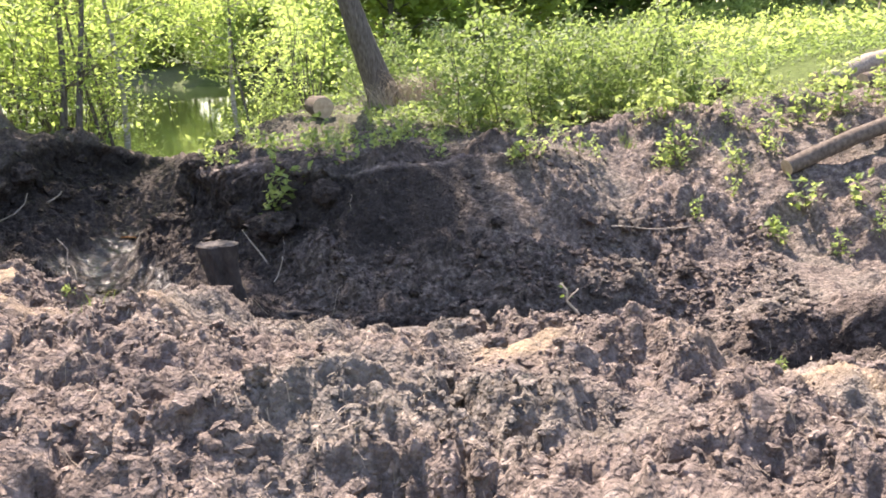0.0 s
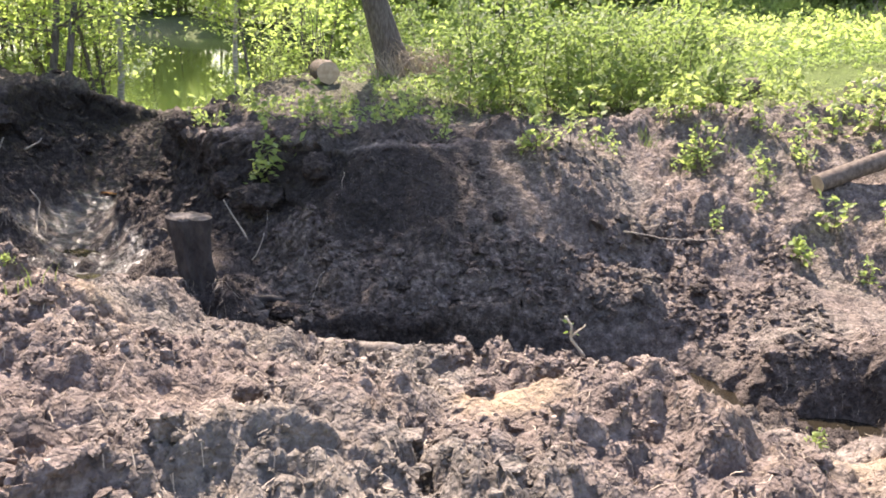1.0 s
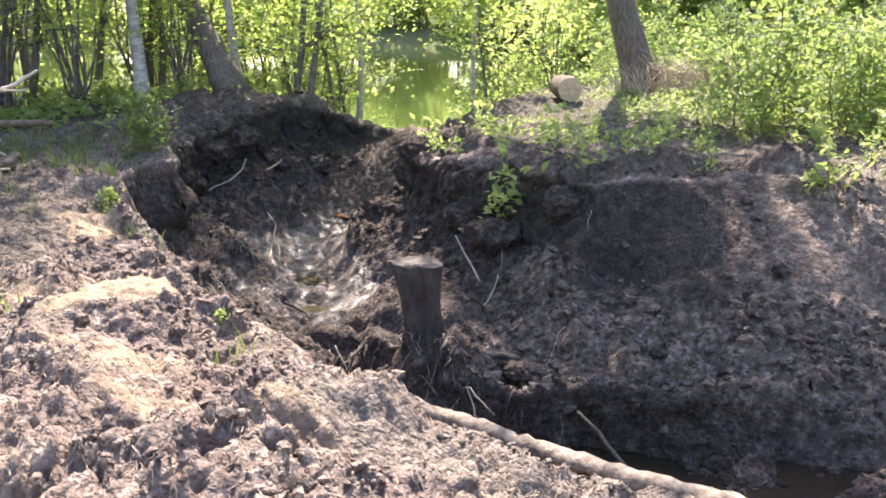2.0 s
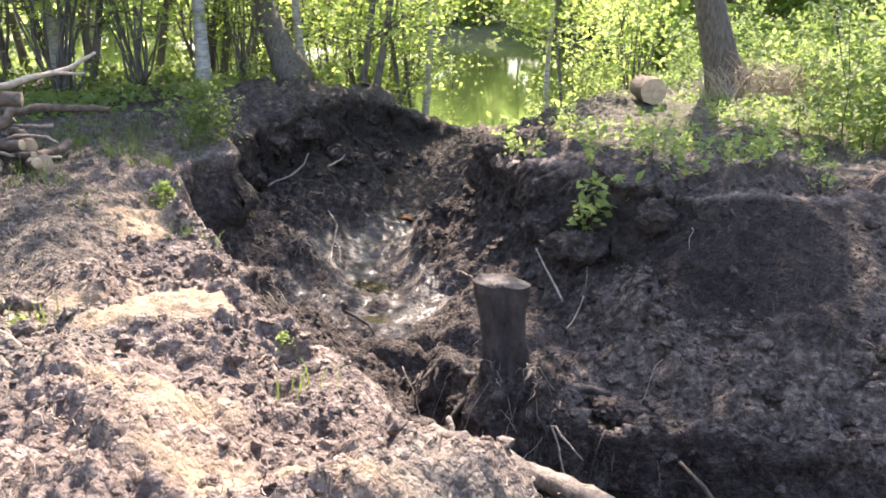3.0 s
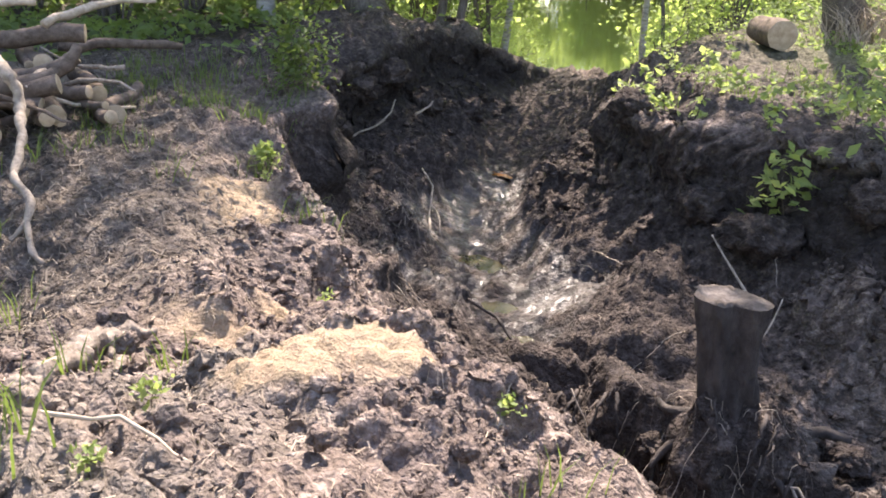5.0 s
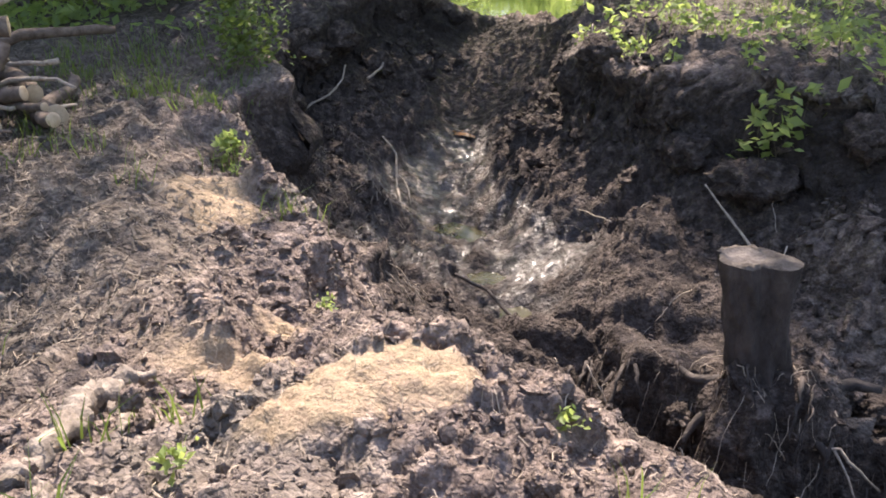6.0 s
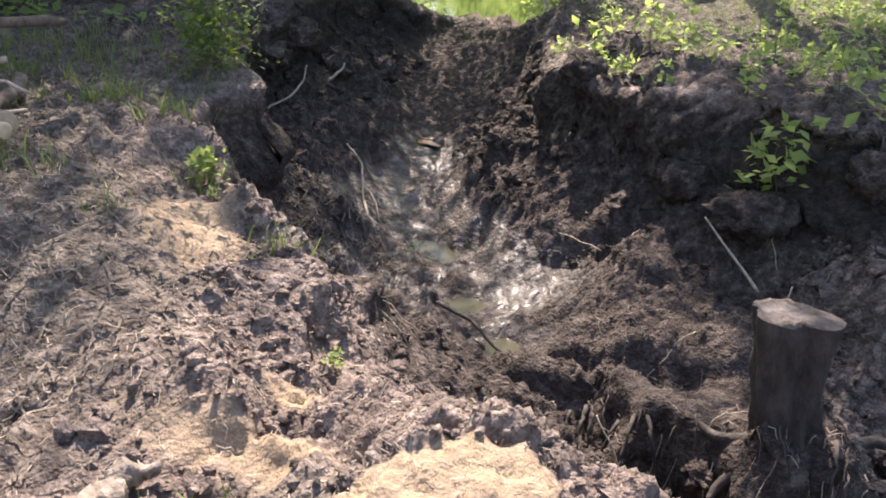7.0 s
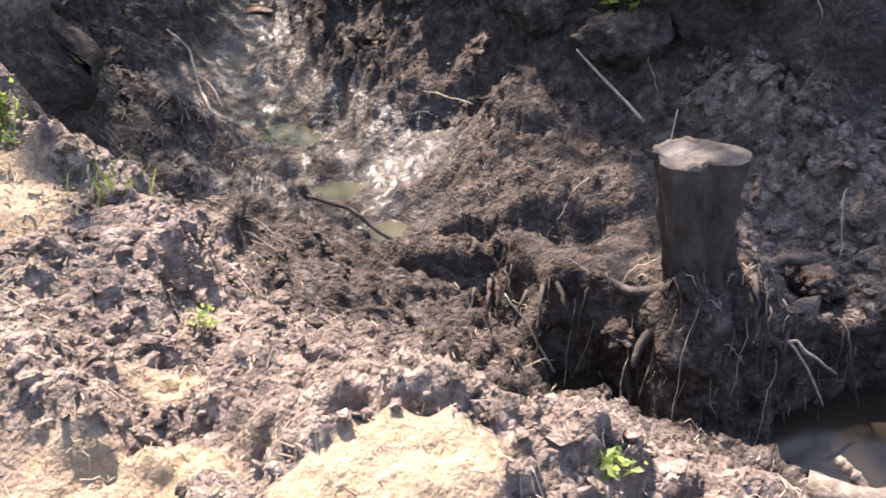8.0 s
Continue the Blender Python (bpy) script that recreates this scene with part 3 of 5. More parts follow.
water_sheet("lake_water", [(-700, 12.5), (-9, 14.8), (-5.7, 15.0), (-2, 17.6), (-2, 30), (-5, 60), (-30, 90), (-700, 95)], WATER_Z, LAKE_WATER,
            "still green lake water reflecting the trees")
water_sheet("trench_water", [(-3.0, 6.0), (8, 4.8), (8, 7.6), (1, 8), (-2.0, 7.2), (-2.9, 7.4)], 0.175, MUD_WATER, "shallow dark muddy water in the trench")
water_sheet("pit_puddle", [(-5.0, 7.6), (-3.2, 7.4), (-3.2, 9.2), (-4.0, 10.4), (-5.6, 10.8), (-5.4, 9.0)], 0.256, PIT_WATER, "olive-brown puddle on the pit floor")
rust_ring = [(-5.27 + (0.17 + 0.05 * math.sin(2.3 * k)) * math.cos(k * 0.4488), 11.58 + (0.13 + 0.04 * math.sin(1.7 * k)) * math.sin(k * 0.4488)) for k in range(14)]
water_sheet("rust_puddle", rust_ring, float(np.percentile([ground_z(px, py) for px, py in rust_ring], 65)), RUST_WATER, "small rust-coloured puddle in the wet mud")


# ---------------------------------------------------------------- trees
def limb_points(base, tip, rng, n=7, bend=0.06):
    return bent(base, tip, n, bend, rng)


def tree(name, height, radius, top, crown, leaves, leaf_size, leaf_mat, bark, label, seed, limbs=9, crown_low=0.35, group="", sides=6, bow=0.0):
    """A tree at the origin: top is the trunk's lean (x, y), crown the crown's half width."""
    rng = np.random.default_rng(seed)
    t = thing(name, (0, 0, 0), label, "tree", group)
    tip = np.array([top[0], top[1], height])
    pts = bent((0, 0, -0.3), tip, 12, 0.02, rng)
    pts[:, 0] += bow * np.sin(math.pi * np.linspace(0, 1, 12))
    radii = radius * (1 - 0.82 * np.linspace(0, 1, 12) ** 0.9)
    radii[0] *= 1.5
    radii[1] *= 1.12
    mesh_object("trunk", *tube(pts, radii, 10, 0.07, seed), bark, t)
    centres = []
    for k in range(limbs):
        f = rng.uniform(crown_low, 0.95)
        at = pts[int(f * 11)]
        a = rng.uniform(0, 6.283)
        reach = crown * rng.uniform(0.5, 1.0)
        end = at + np.array([math.cos(a) * reach, math.sin(a) * reach, reach * rng.uniform(0.1, 0.7)])
        lp = limb_points(at, end, rng)
        pieces = [tube(lp, np.linspace(radius * 0.32, radius * 0.06, 7) * (1.1 - 0.6 * f), sides, 0.08, seed + k)]
        centres += [lp[3], lp[4], lp[5], lp[6]]
        for j in range(3):
            q = lp[3 + j]
            e2 = q + rng.normal(0, reach * 0.3, 3)
            pieces.append(tube(limb_points(q, e2, rng, 5), np.linspace(radius * 0.10, radius * 0.03, 5), max(3, sides - 2), 0.05, seed + 40 + j))
            centres += [e2, (q + e2) / 2]
        mesh_object("limb", *join(pieces), bark, t)
    centres.append(pts[-1])
    v, f = leaf_cloud(centres, max(1, leaves // len(centres)), crown * 0.18, leaf_size, rng)
    tagged(mesh_object("crown", v, f, leaf_mat, t, smooth=False), kind="stuff")
    return t


def stand(t, x, y, z=None, turn=0, scale=1.0):
    t.location = (x, y, ground_z(x, y) if z is None else z)
    t.rotation_euler = (0, 0, radians(turn))
    t.scale = (scale,) * 3
    return t


def again(t, x, y, turn, scale, z=None):
    c = copy_thing(t, Matrix.Identity(4))
    return stand(c, x, y, z, turn, scale)


rng = np.random.default_rng(5)
# the leaning tree on the far bank, whose crown shades the pit wall
lean_tree = stand(tree("leaning_tree", 10.0, 0.30, (-0.6, -2.9), 2.1, 4900, 0.12, LEAF, BARK, "leaning grey-barked tree on the far bank", 21, 18, 0.7, bow=-0.95), -2.1, 17.5)
# the old tree on the left bank
old_tree = stand(tree("old_tree", 11.0, 0.225, (-2.2, 1.2), 3.3, 7000, 0.11, LEAF, BARK, "thick leaning tree on the crest of the bank", 22, 14, 0.5, bow=-1.0), -7.85, 13.0)
thin = tree("young_tree", 9.0, 0.11, (-0.5, 0.3), 2.0, 3600, 0.08, LEAF_LAKE, BIRCH, "slender pale-barked young tree by the lake", 23, 9, 0.4, "lakeside trees")
stand(thin, -9.0, 12.1)
thin_b = stand(tree("young_tree", 7.0, 0.06, (0.5, 0.4), 1.6, 1700, 0.06, LEAF_LAKE, BARK, "slender dark-stemmed young tree by the lake", 24, 14, 0.12, "lakeside trees"), -7.0, 13.6)
for x, y, turn, s in [(-7.5, 13.9, 40, 1.1), (-7.1, 14.7, 120, 0.8), (-6.9, 15.1, 200, 0.7), (-9.8, 13.4, 80, 1.0), (-10.8, 13.0, 10, 1.1), (-11.6, 12.4, 150, 1.2),
                      (-12.4, 11.6, 260, 1.2), (-9.4, 14.4, 300, 0.9), (-10.4, 11.2, 33, 1.0), (-12.8, 10.2, 77, 1.3), (-13.6, 12.9, 220, 1.3), (-4.5, 15.3, 99, 0.6)]:
    again(thin_b, x, y, turn, s)
for x, y, turn, s in [(-11.3, 11.6, 50, 1.0), (-12.6, 13.4, 180, 1.2), (-8.3, 13.8, 100, 0.75), (-14.0, 11.0, 260, 1.3), (-7.15, 15.5, 200, 0.7), (-4.75, 15.8, 20, 0.62)]:
    again(thin, x, y, turn, s)

# forest round the lake and the meadow
forest = [tree("forest_tree", 14.0, 0.22, (0.4, 0.3), 4.2, 3000, 0.42, LEAF_DARK, BARK, "dark-leaved forest tree at the edge of the clearing", 31, 18, 0.03, "forest edge", 4),
          tree("forest_tree", 12.0, 0.2, (-0.5, 0.2), 3.8, 3000, 0.42, LEAF_DARK, BARK, "dark-leaved forest tree at the edge of the clearing", 32, 18, 0.03, "forest edge", 4)]
bright = [tree("lakeside_tree", 9.0, 0.14, (0.4, 0.3), 3.4, 4200, 0.25, LEAF_LAKE, BARK, "bright green tree on the lake shore", 33, 15, 0.06, "lake shore trees", 4),
          tree("lakeside_tree", 7.0, 0.12, (-0.4, 0.3), 3.0, 4200, 0.25, LEAF_LAKE, BARK, "bright green tree on the lake shore", 34, 15, 0.05, "lake shore trees", 4)]
first = set()


def plant_row(kinds, n, line, spread, size, seed):
    r = np.random.default_rng(seed)
    line = np.array(line, float)
    for k in range(n):
        f = (k + r.uniform(0, 1)) / n * (len(line) - 1)
        i = min(int(f), len(line) - 2)
        p = line[i] + (line[i + 1] - line[i]) * (f - i) + r.normal(0, spread, 2)
        kind = kinds[int(r.integers(len(kinds)))]
        s, a = size * r.uniform(0.75, 1.3), r.uniform(0, 360)
        z = max(float(land(np.array([p[0]]), np.array([p[1]]), False)[0][0]), WATER_Z - 0.1)
        if kind.name not in first:
            first.add(kind.name)
            stand(kind, p[0], p[1], z, a, s)
        else:
            again(kind, p[0], p[1], a, s, z)


plant_row(forest, 38, [(-4, 62), (6, 58), (16, 50), (26, 42), (38, 32), (48, 18), (50, 0)], 3.0, 1.15, 41)
plant_row(bright + forest[:1], 38, [(-120, 60), (-80, 88), (-50, 92), (-25, 90), (-4, 75)], 4.0, 1.2, 42)
plant_row(bright, 46, [(-85, 66), (-60, 78), (-36, 78), (-16, 74), (-9, 58), (-5.5, 42), (-3.6, 30)], 2.0, 0.8, 43)
plant_row(bright, 18, [(-20, 14), (-24, 8), (-26, 0), (-24, -12), (-10, -22), (10, -22), (26, -14)], 2.5, 0.9, 44)


def stem_shrub(seed):
    """A shrub of many thin stems that fan out from one foot."""
    rr = np.random.default_rng(seed)
    t = thing("willow_shrub", (0, 0, 0), "many-stemmed shrub with thin dark stems", "shrub", "lakeside shrubs")
    centres = []
    for k in range(16):
        a, out = rr.uniform(0, 6.283), rr.uniform(0.2, 1.3)
        p = bent((rr.normal(0, 0.12), rr.normal(0, 0.12), -0.1), (math.cos(a) * out, math.sin(a) * out, rr.uniform(2.6, 4.6)), 8, 0.04, rr)
        mesh_object("stem", *tube(p, np.linspace(rr.uniform(0.014, 0.03), 0.006, 8), 5, 0.05, seed + k), BARK, t)
        centres += [p[4], p[5], p[6], p[7], p[7] + rr.normal(0, 0.2, 3), p[6] + rr.normal(0, 0.3, 3)]
    v, f = leaf_cloud(centres, 14, 0.26, 0.08, rr)
    tagged(mesh_object("foliage", v, f, LEAF_LAKE, t, smooth=False), kind="stuff")
    return t


willow = stand(stem_shrub(71), -10.3, 10.7)
for x, y, turn, s in [(-11.3, 10.3, 60, 1.1), (-9.7, 11.5, 140, 0.85), (-12.2, 9.6, 200, 1.1), (-10.0, 13.4, 20, 1.0), (-13.4, 8.6, 300, 1.2), (-8.9, 12.9, 250, 0.7), (-12.0, 12.0, 100, 1.0),
                      (-8.0, 16.2, 15, 0.9), (-8.9, 16.7, 75, 1.0), (-9.9, 16.8, 130, 1.0), (-11.0, 16.5, 190, 1.1), (-12.3, 16.3, 240, 1.1), (-4.7, 17.0, 310, 0.7), (-4.1, 18.6, 40, 0.8)]:
    again(willow, x, y, turn, s)


# ---------------------------------------------------------------- stump in the pit
def build_stump():
    h, r0, n, m = 0.79, 0.124, 56, 30
    t = thing("tree_stump", (-2.13, 6.99, 0.65), "muddy sawn tree stump with flared roots standing in the pit", "stump")
    r_ = np.random.default_rng(3)
    verts = []
    for j in range(m + 1):
        f = j / m
        for i in range(n):
            a = 6.28318 * i / n
            da = (a + 0.25 + math.pi) % 6.28318 - math.pi
            r = r0 * (1 + 0.035 * math.sin(3 * a + 1) + 0.02 * math.sin(7 * a + 3 * f) + 0.02 * math.sin(13 * a + 5 * f)) + 0.06 * math.exp(-f * h / 0.12) * (1 + 0.5 * math.sin(5 * a))
            r += 0.115 * math.exp(-(da / 0.40) ** 4) * (0.25 + 0.75 * f ** 2) + r_.uniform(-0.003, 0.003)
            r *= 1 - 0.05 * math.cos(3 * (a + 1.2))
            r += 0.034 * noise.noise(Vector((2.2 * math.cos(a), 2.2 * math.sin(a), 2.6 * f))) + 0.012 * noise.noise(Vector((9 * math.cos(a), 9 * math.sin(a), 6 * f)))
            verts.append((r * math.cos(a) - 0.15 * f + 0.02, r * math.sin(a) + 0.01 * f, f * h + 0.018 * math.sin(2 * a + 0.7) * f))
    faces = [(j * n + i, j * n + (i + 1) % n, (j + 1) * n + (i + 1) % n, (j + 1) * n + i) for j in range(m) for i in range(n)]
    mesh_object("bark_side", verts, faces, STUMP_SKIN, t)
    # pale ragged rim with a lower ledge, round a dark hollow
    edge = np.array(verts[m * n:])
    mid = np.array([-0.13, 0.01, h])
    rv, rf, tv, tf = [], [], [], []
    for k, (s, lift) in enumerate(((1.0, 0.0), (0.5, 0.014), (0.0, 0.004))):
        for i, v in enumerate(edge):
            a = 6.28318 * i / n
            inner = mid + 0.098 * np.array([math.cos(a), math.sin(a), 0]) * (1 + 0.06 * math.sin(5 * a))
            q = inner + (v - inner) * s
            rv.append((q[0], q[1], q[2] + lift + (0.012 * noise.noise(Vector((3 * math.cos(a), 3 * math.sin(a), 0.4))) + 0.006 * noise.noise(Vector((8 * math.cos(a), 8 * math.sin(a), 2.4)))) * (k == 1)))
    for k in range(2):
        rf += [(k * n + i, k * n + (i + 1) % n, (k + 1) * n + (i + 1) % n, (k + 1) * n + i) for i in range(n)]
    mesh_object("rim", rv, rf, STUMP_RIM, t, "pale ragged rim of the cut")
    hollow = np.array(rv[2 * n:])
    for k, s in enumerate((1.0, 0.8, 0.55, 0.3)):
        for v in hollow:
            q = mid + (v - mid) * s
            tv.append((q[0], q[1], v[2] - (0.0, 0.012, 0.018, 0.014)[k] + r_.uniform(-0.003, 0.003) * (k > 0)))
    for k in range(3):
        tf += [(k * n + i, k * n + (i + 1) % n, (k + 1) * n + (i + 1) % n, (k + 1) * n + i) for i in range(n)]
    tf.append(tuple(3 * n + i for i in range(n)))
    mesh_object("cut_top", tv, tf, STUMP_TOP, t, "dark weathered hollow top")
    rr = np.random.default_rng(8)
    for a, b, r in [((0.06, 0.03, 0.20), (0.62, 0.36, -0.02), 0.07), ((0.1, -0.06, 0.06), (0.36, -0.2, -0.12), 0.045), ((-0.1, -0.06, 0.06), (-0.30, -0.26, -0.14), 0.04),
                    ((-0.12, 0.02, 0.08), (-0.5, 0.16, -0.02), 0.035)]:
        p = bent(a, b, 8, 0.08, rr)
        mesh_object("root", *tube(p, np.linspace(r, r * 0.35, 8), 8, 0.12, 5), STUMP_SKIN, t)


build_stump()


# ---------------------------------------------------------------- single roots and sticks
def stick(name, points, radii, mat, label, category="stick", forks=(), seed=0, group="", bend=0.03, wobble=0.12, cuts=5):
    pts = [np.array(p, float) for p in points]
    base = pts[0]
    t = thing(name, tuple(base), label, category, group)
    rr = np.random.default_rng(seed)

    def run(ps, ra):
        ps = [np.array(p, float) - base for p in ps]
        fine = []
        for a, b in zip(ps, ps[1:]):
            fine += list(bent(a, b, cuts, bend, rr)[:-1])
        fine.append(ps[-1])
        return tube(fine, np.linspace(ra[0], ra[1], len(fine)) * (1 + rr.uniform(-wobble, wobble, len(fine))), 9, wobble, seed)

    mesh_object("stem", *run(pts, radii), mat, t)
    for ps, ra in forks:
        mesh_object("fork", *run(ps, ra), mat, t)
    return t


stick("root", [(-3.84, 11.0, 1.84), (-3.81, 10.85, 1.66), (-3.77, 10.6, 1.43), (-3.72, 10.23, 1.2), (-3.63, 10.05, 1.10)], (0.006, 0.011), ROOT,
      "long pale root hanging down the pit wall", "root", [([(-3.70, 10.15, 1.16), (-3.52, 9.95, 1.08), (-3.55, 9.8, 0.93)], (0.010, 0.017))], 1)
stick("root", [(-6.47, 10.2, 1.04), (-6.33, 10.6, 1.17), (-6.32, 10.75, 1.24), (-6.36, 10.9, 1.34)], (0.012, 0.008), ROOT, "pale broken root sticking out of the bank", "root", (), 2)
stick("root", [(-6.27, 11.2, 1.14), (-6.25, 11.4, 1.18), (-6.26, 11.6, 1.24)], (0.016, 0.01), ROOT, "thin pale root sticking out of the bank", "root", (), 3)
stick("root", [(-5.72, 10.36, 0.79), (-5.53, 10.24, 0.67), (-5.44, 10.04, 0.54), (-5.26, 9.68, 0.44), (-4.98, 9.19, 0.42)], (0.008, 0.014), ROOT, "thin forked root over the wet mud", "root",
      [([(-5.44, 10.04, 0.54), (-5.35, 10.0, 0.49), (-5.15, 9.68, 0.40)], (0.010, 0.007))], 4)
stick("pole_stick", [(-2.57, 8.74, 1.18), (-2.385, 8.56, 1.03), (-2.2, 8.38, 0.88)], (0.006, 0.010), ROOT, "straight pale stick leaning on the pit wall", "stick", (), 5, bend=0.006)
stick("stick", [(-2.02, 8.36, 0.96), (-2.1, 8.2, 0.72)], (0.004, 0.006), PALE_WOOD, "short pale stick stuck in the soil", "stick", (), 6)
stick("stick", [(-3.0, 7.12, 0.62), (-2.88, 7.1, 0.42), (-2.76, 7.02, 0.2)], (0.004, 0.006), PALE_WOOD, "thin pale stick standing in the trench water", "stick", (), 7)
stick("stick", [(-3.85, 9.48, 0.62), (-3.58, 9.30, 0.68), (-3.21, 8.93, 0.75)], (0.004, 0.005), ROOT, "thin twig lying across the mud", "stick", (), 8)
stick("stick", [(-4.23, 8.34, 0.44), (-3.97, 8.31, 0.36), (-3.70, 8.07, 0.30), (-3.45, 7.75, 0.40)], (0.010, 0.016), STUMP_SKIN, "dark wet stick lying in the gully", "stick", (), 9, bend=0.012)
stick("root", [(-1.95, 6.86, 0.52), (-1.72, 6.8, 0.60), (-1.52, 6.78, 0.42)], (0.010, 0.006), ROOT, "pale forked root hanging over the trench", "root",
      [([(-1.75, 6.81, 0.59), (-1.65, 6.7, 0.45), (-1.6, 6.66, 0.34)], (0.007, 0.004))], 10)
stick("root_log", [(-2.06, 5.66, 1.0), (-1.45, 5.37, 1.11), (-0.92, 5.07, 1.21), (-0.44, 4.75, 1.33), (0.06, 4.46, 1.45), (0.3, 4.35, 1.48)], (0.052, 0.05), PALE_BARK,
      "pale muddy root log lying along the edge of the spoil heap", "log", [([(-1.9, 5.6, 1.03), (-1.94, 5.66, 1.07), (-1.98, 5.71, 1.09)], (0.022, 0.016))], 11, bend=0.015, wobble=0.17, cuts=12)
stick("stick", [(-0.95, 6.9, 0.5), (-0.6, 6.6, 0.36), (-0.35, 6.35, 0.22)], (0.012, 0.016), TWIG, "thin dark stick leaning across the trench", "stick", (), 12)
stick("stick", [(-3.66, 4.12, ground_z(-3.66, 4.12) + 0.02), (-3.39, 4.2, ground_z(-3.39, 4.2) + 0.03), (-3.15, 4.2, ground_z(-3.15, 4.2) + 0.015)], (0.007, 0.004), PALE_WOOD, "curved pale twig on the trampled soil", "stick", (), 13)
# gnarled root lump on the heap beside the path
stick("gnarled_root", [(x, y, ground_z(x, y) + up) for x, y, up in ((-3.96, 4.30, -0.01), (-4.0, 4.46, 0.02), (-4.09, 4.66, 0.03), (-4.15, 4.86, 0.035), (-4.2, 5.02, 0.04))], (0.036, 0.040), PALE_ROOT, "gnarled pale root half buried in the heap", "root",
      [([(x, y, ground_z(x, y) + 0.02) for x, y in ((-4.14, 4.84), (-4.04, 4.80), (-3.97, 4.70))], (0.026, 0.014)), ([(-4.2, 5.0, ground_z(-4.2, 5.0) + 0.04), (-4.12, 5.06, ground_z(-4.12, 5.06) + 0.06)], (0.026, 0.018))], 14, bend=0.05, wobble=0.36, cuts=14)
stick("stick", [(1.5, 8.6, 1.12), (2.0, 8.55, 1.08), (2.4, 8.6, 1.1)], (0.006, 0.006), ROOT, "thin straight twig on the sunlit slope", "stick", (), 15)
stick("stick", [(4.0, 7.3, 1.0), (3.85, 7.2, 0.75)], (0.01, 0.012), TWIG, "short dark twig on the slope", "stick", (), 16)


# fine roots that hang from the brink of the shelf and stick out of the pit walls
rr = np.random.default_rng(17)
brink_line = np.array([(-3.2, 7.8), (-3.0, 7.35), (-2.7, 7.05), (-2.3, 6.9), (-1.9, 6.8), (-1.3, 6.95), (-0.5, 7.05)])
for k in range(44):
    if k < 26:
        f = rr.uniform(0, 5.99)
        p = brink_line[int(f)] + (brink_line[int(f) + 1] - brink_line[int(f)]) * (f % 1) + rr.normal(0, 0.12, 2)
    else:
        p = np.array([rr.uniform(-4.6, -1.2), rr.uniform(7.4, 9.4)])
    z = ground_z(*p)
    a = rr.uniform(0, 6.283)
    l = rr.uniform(0.08, 0.3)
    q = p + np.array([math.cos(a), math.sin(a) - 0.4]) * l
    z2 = ground_z(*q)
    m = (p + q) / 2
    r = rr.uniform(0.002, 0.0045)
    rise = rr.uniform(0.01, 0.05)
    arch = [(p[0] + (q[0] - p[0]) * f + rr.normal(0, 0.012), p[1] + (q[1] - p[1]) * f + rr.normal(0, 0.012), max(z, ground_z(p[0] + (q[0] - p[0]) * f, p[1] + (q[1] - p[1]) * f)) * (1 - f) + f * z2 + 4 * rise * f * (1 - f)) for f in (0.2, 0.4, 0.6, 0.8)]
    stick("root", [(p[0], p[1], z - 0.01), *arch, (q[0], q[1], z2 + rr.uniform(0.0, 0.02))], (r, r * 0.5), ROOT,
          "thin curled root sticking out of the dug soil", "root", (), 200 + k, "fine roots")
# tangled roots that hang over the brink below the stump
for k in range(34):
    f = rr.uniform(0.4, 5.6)
    p = brink_line[int(f)] + (brink_line[int(f) + 1] - brink_line[int(f)]) * (f % 1) + rr.normal(0, 0.05, 2) + np.array([0.0, 0.06])
    z = ground_z(*p)
    drop, r = rr.uniform(0.15, 0.42), rr.choice([0.003, 0.004, 0.006, 0.012])
    if -2.5 < p[0] < -1.75 and r < 0.005:
        continue
    out = np.array([rr.normal(0, 0.06), -rr.uniform(0.10, 0.26)])
    pts = [(p[0] + out[0] * q, p[1] + out[1] * q ** 0.7, z + 0.02 - drop * q ** 1.6) for q in (0.0, 0.3, 0.6, 0.85, 1.0)]
    pts = [(a, b, max(c, ground_z(a, b) + 0.01)) for a, b, c in pts]
    stick("hanging_root", pts, (r, r * 0.45), STUMP_SKIN if r > 0.003 else FIBRE, "dark root hanging over the brink of the trench", "root", (), 400 + k, "hanging roots", 0.07, 0.2, 4)
straw_at = (-4.38, 7.15, ground_z(-4.38, 7.15))
bundle = thing("straw_bundle", straw_at, "bundle of pale dry straw on the slope", "straw")
for k in range(16):
    q = rr.normal(0, 0.05, 2)
    e = q + np.array([0.24, 0.02]) + rr.normal(0, 0.06, 2)
    zs = [ground_z(straw_at[0] + c[0], straw_at[1] + c[1]) - straw_at[2] + rr.uniform(0.01, 0.03) for c in (q, e)]
    mesh_object("straw", *tube(bent((*q, zs[0]), (*e, zs[1]), 5, 0.04, rr), [0.003] * 5, 5), STRAW, bundle)


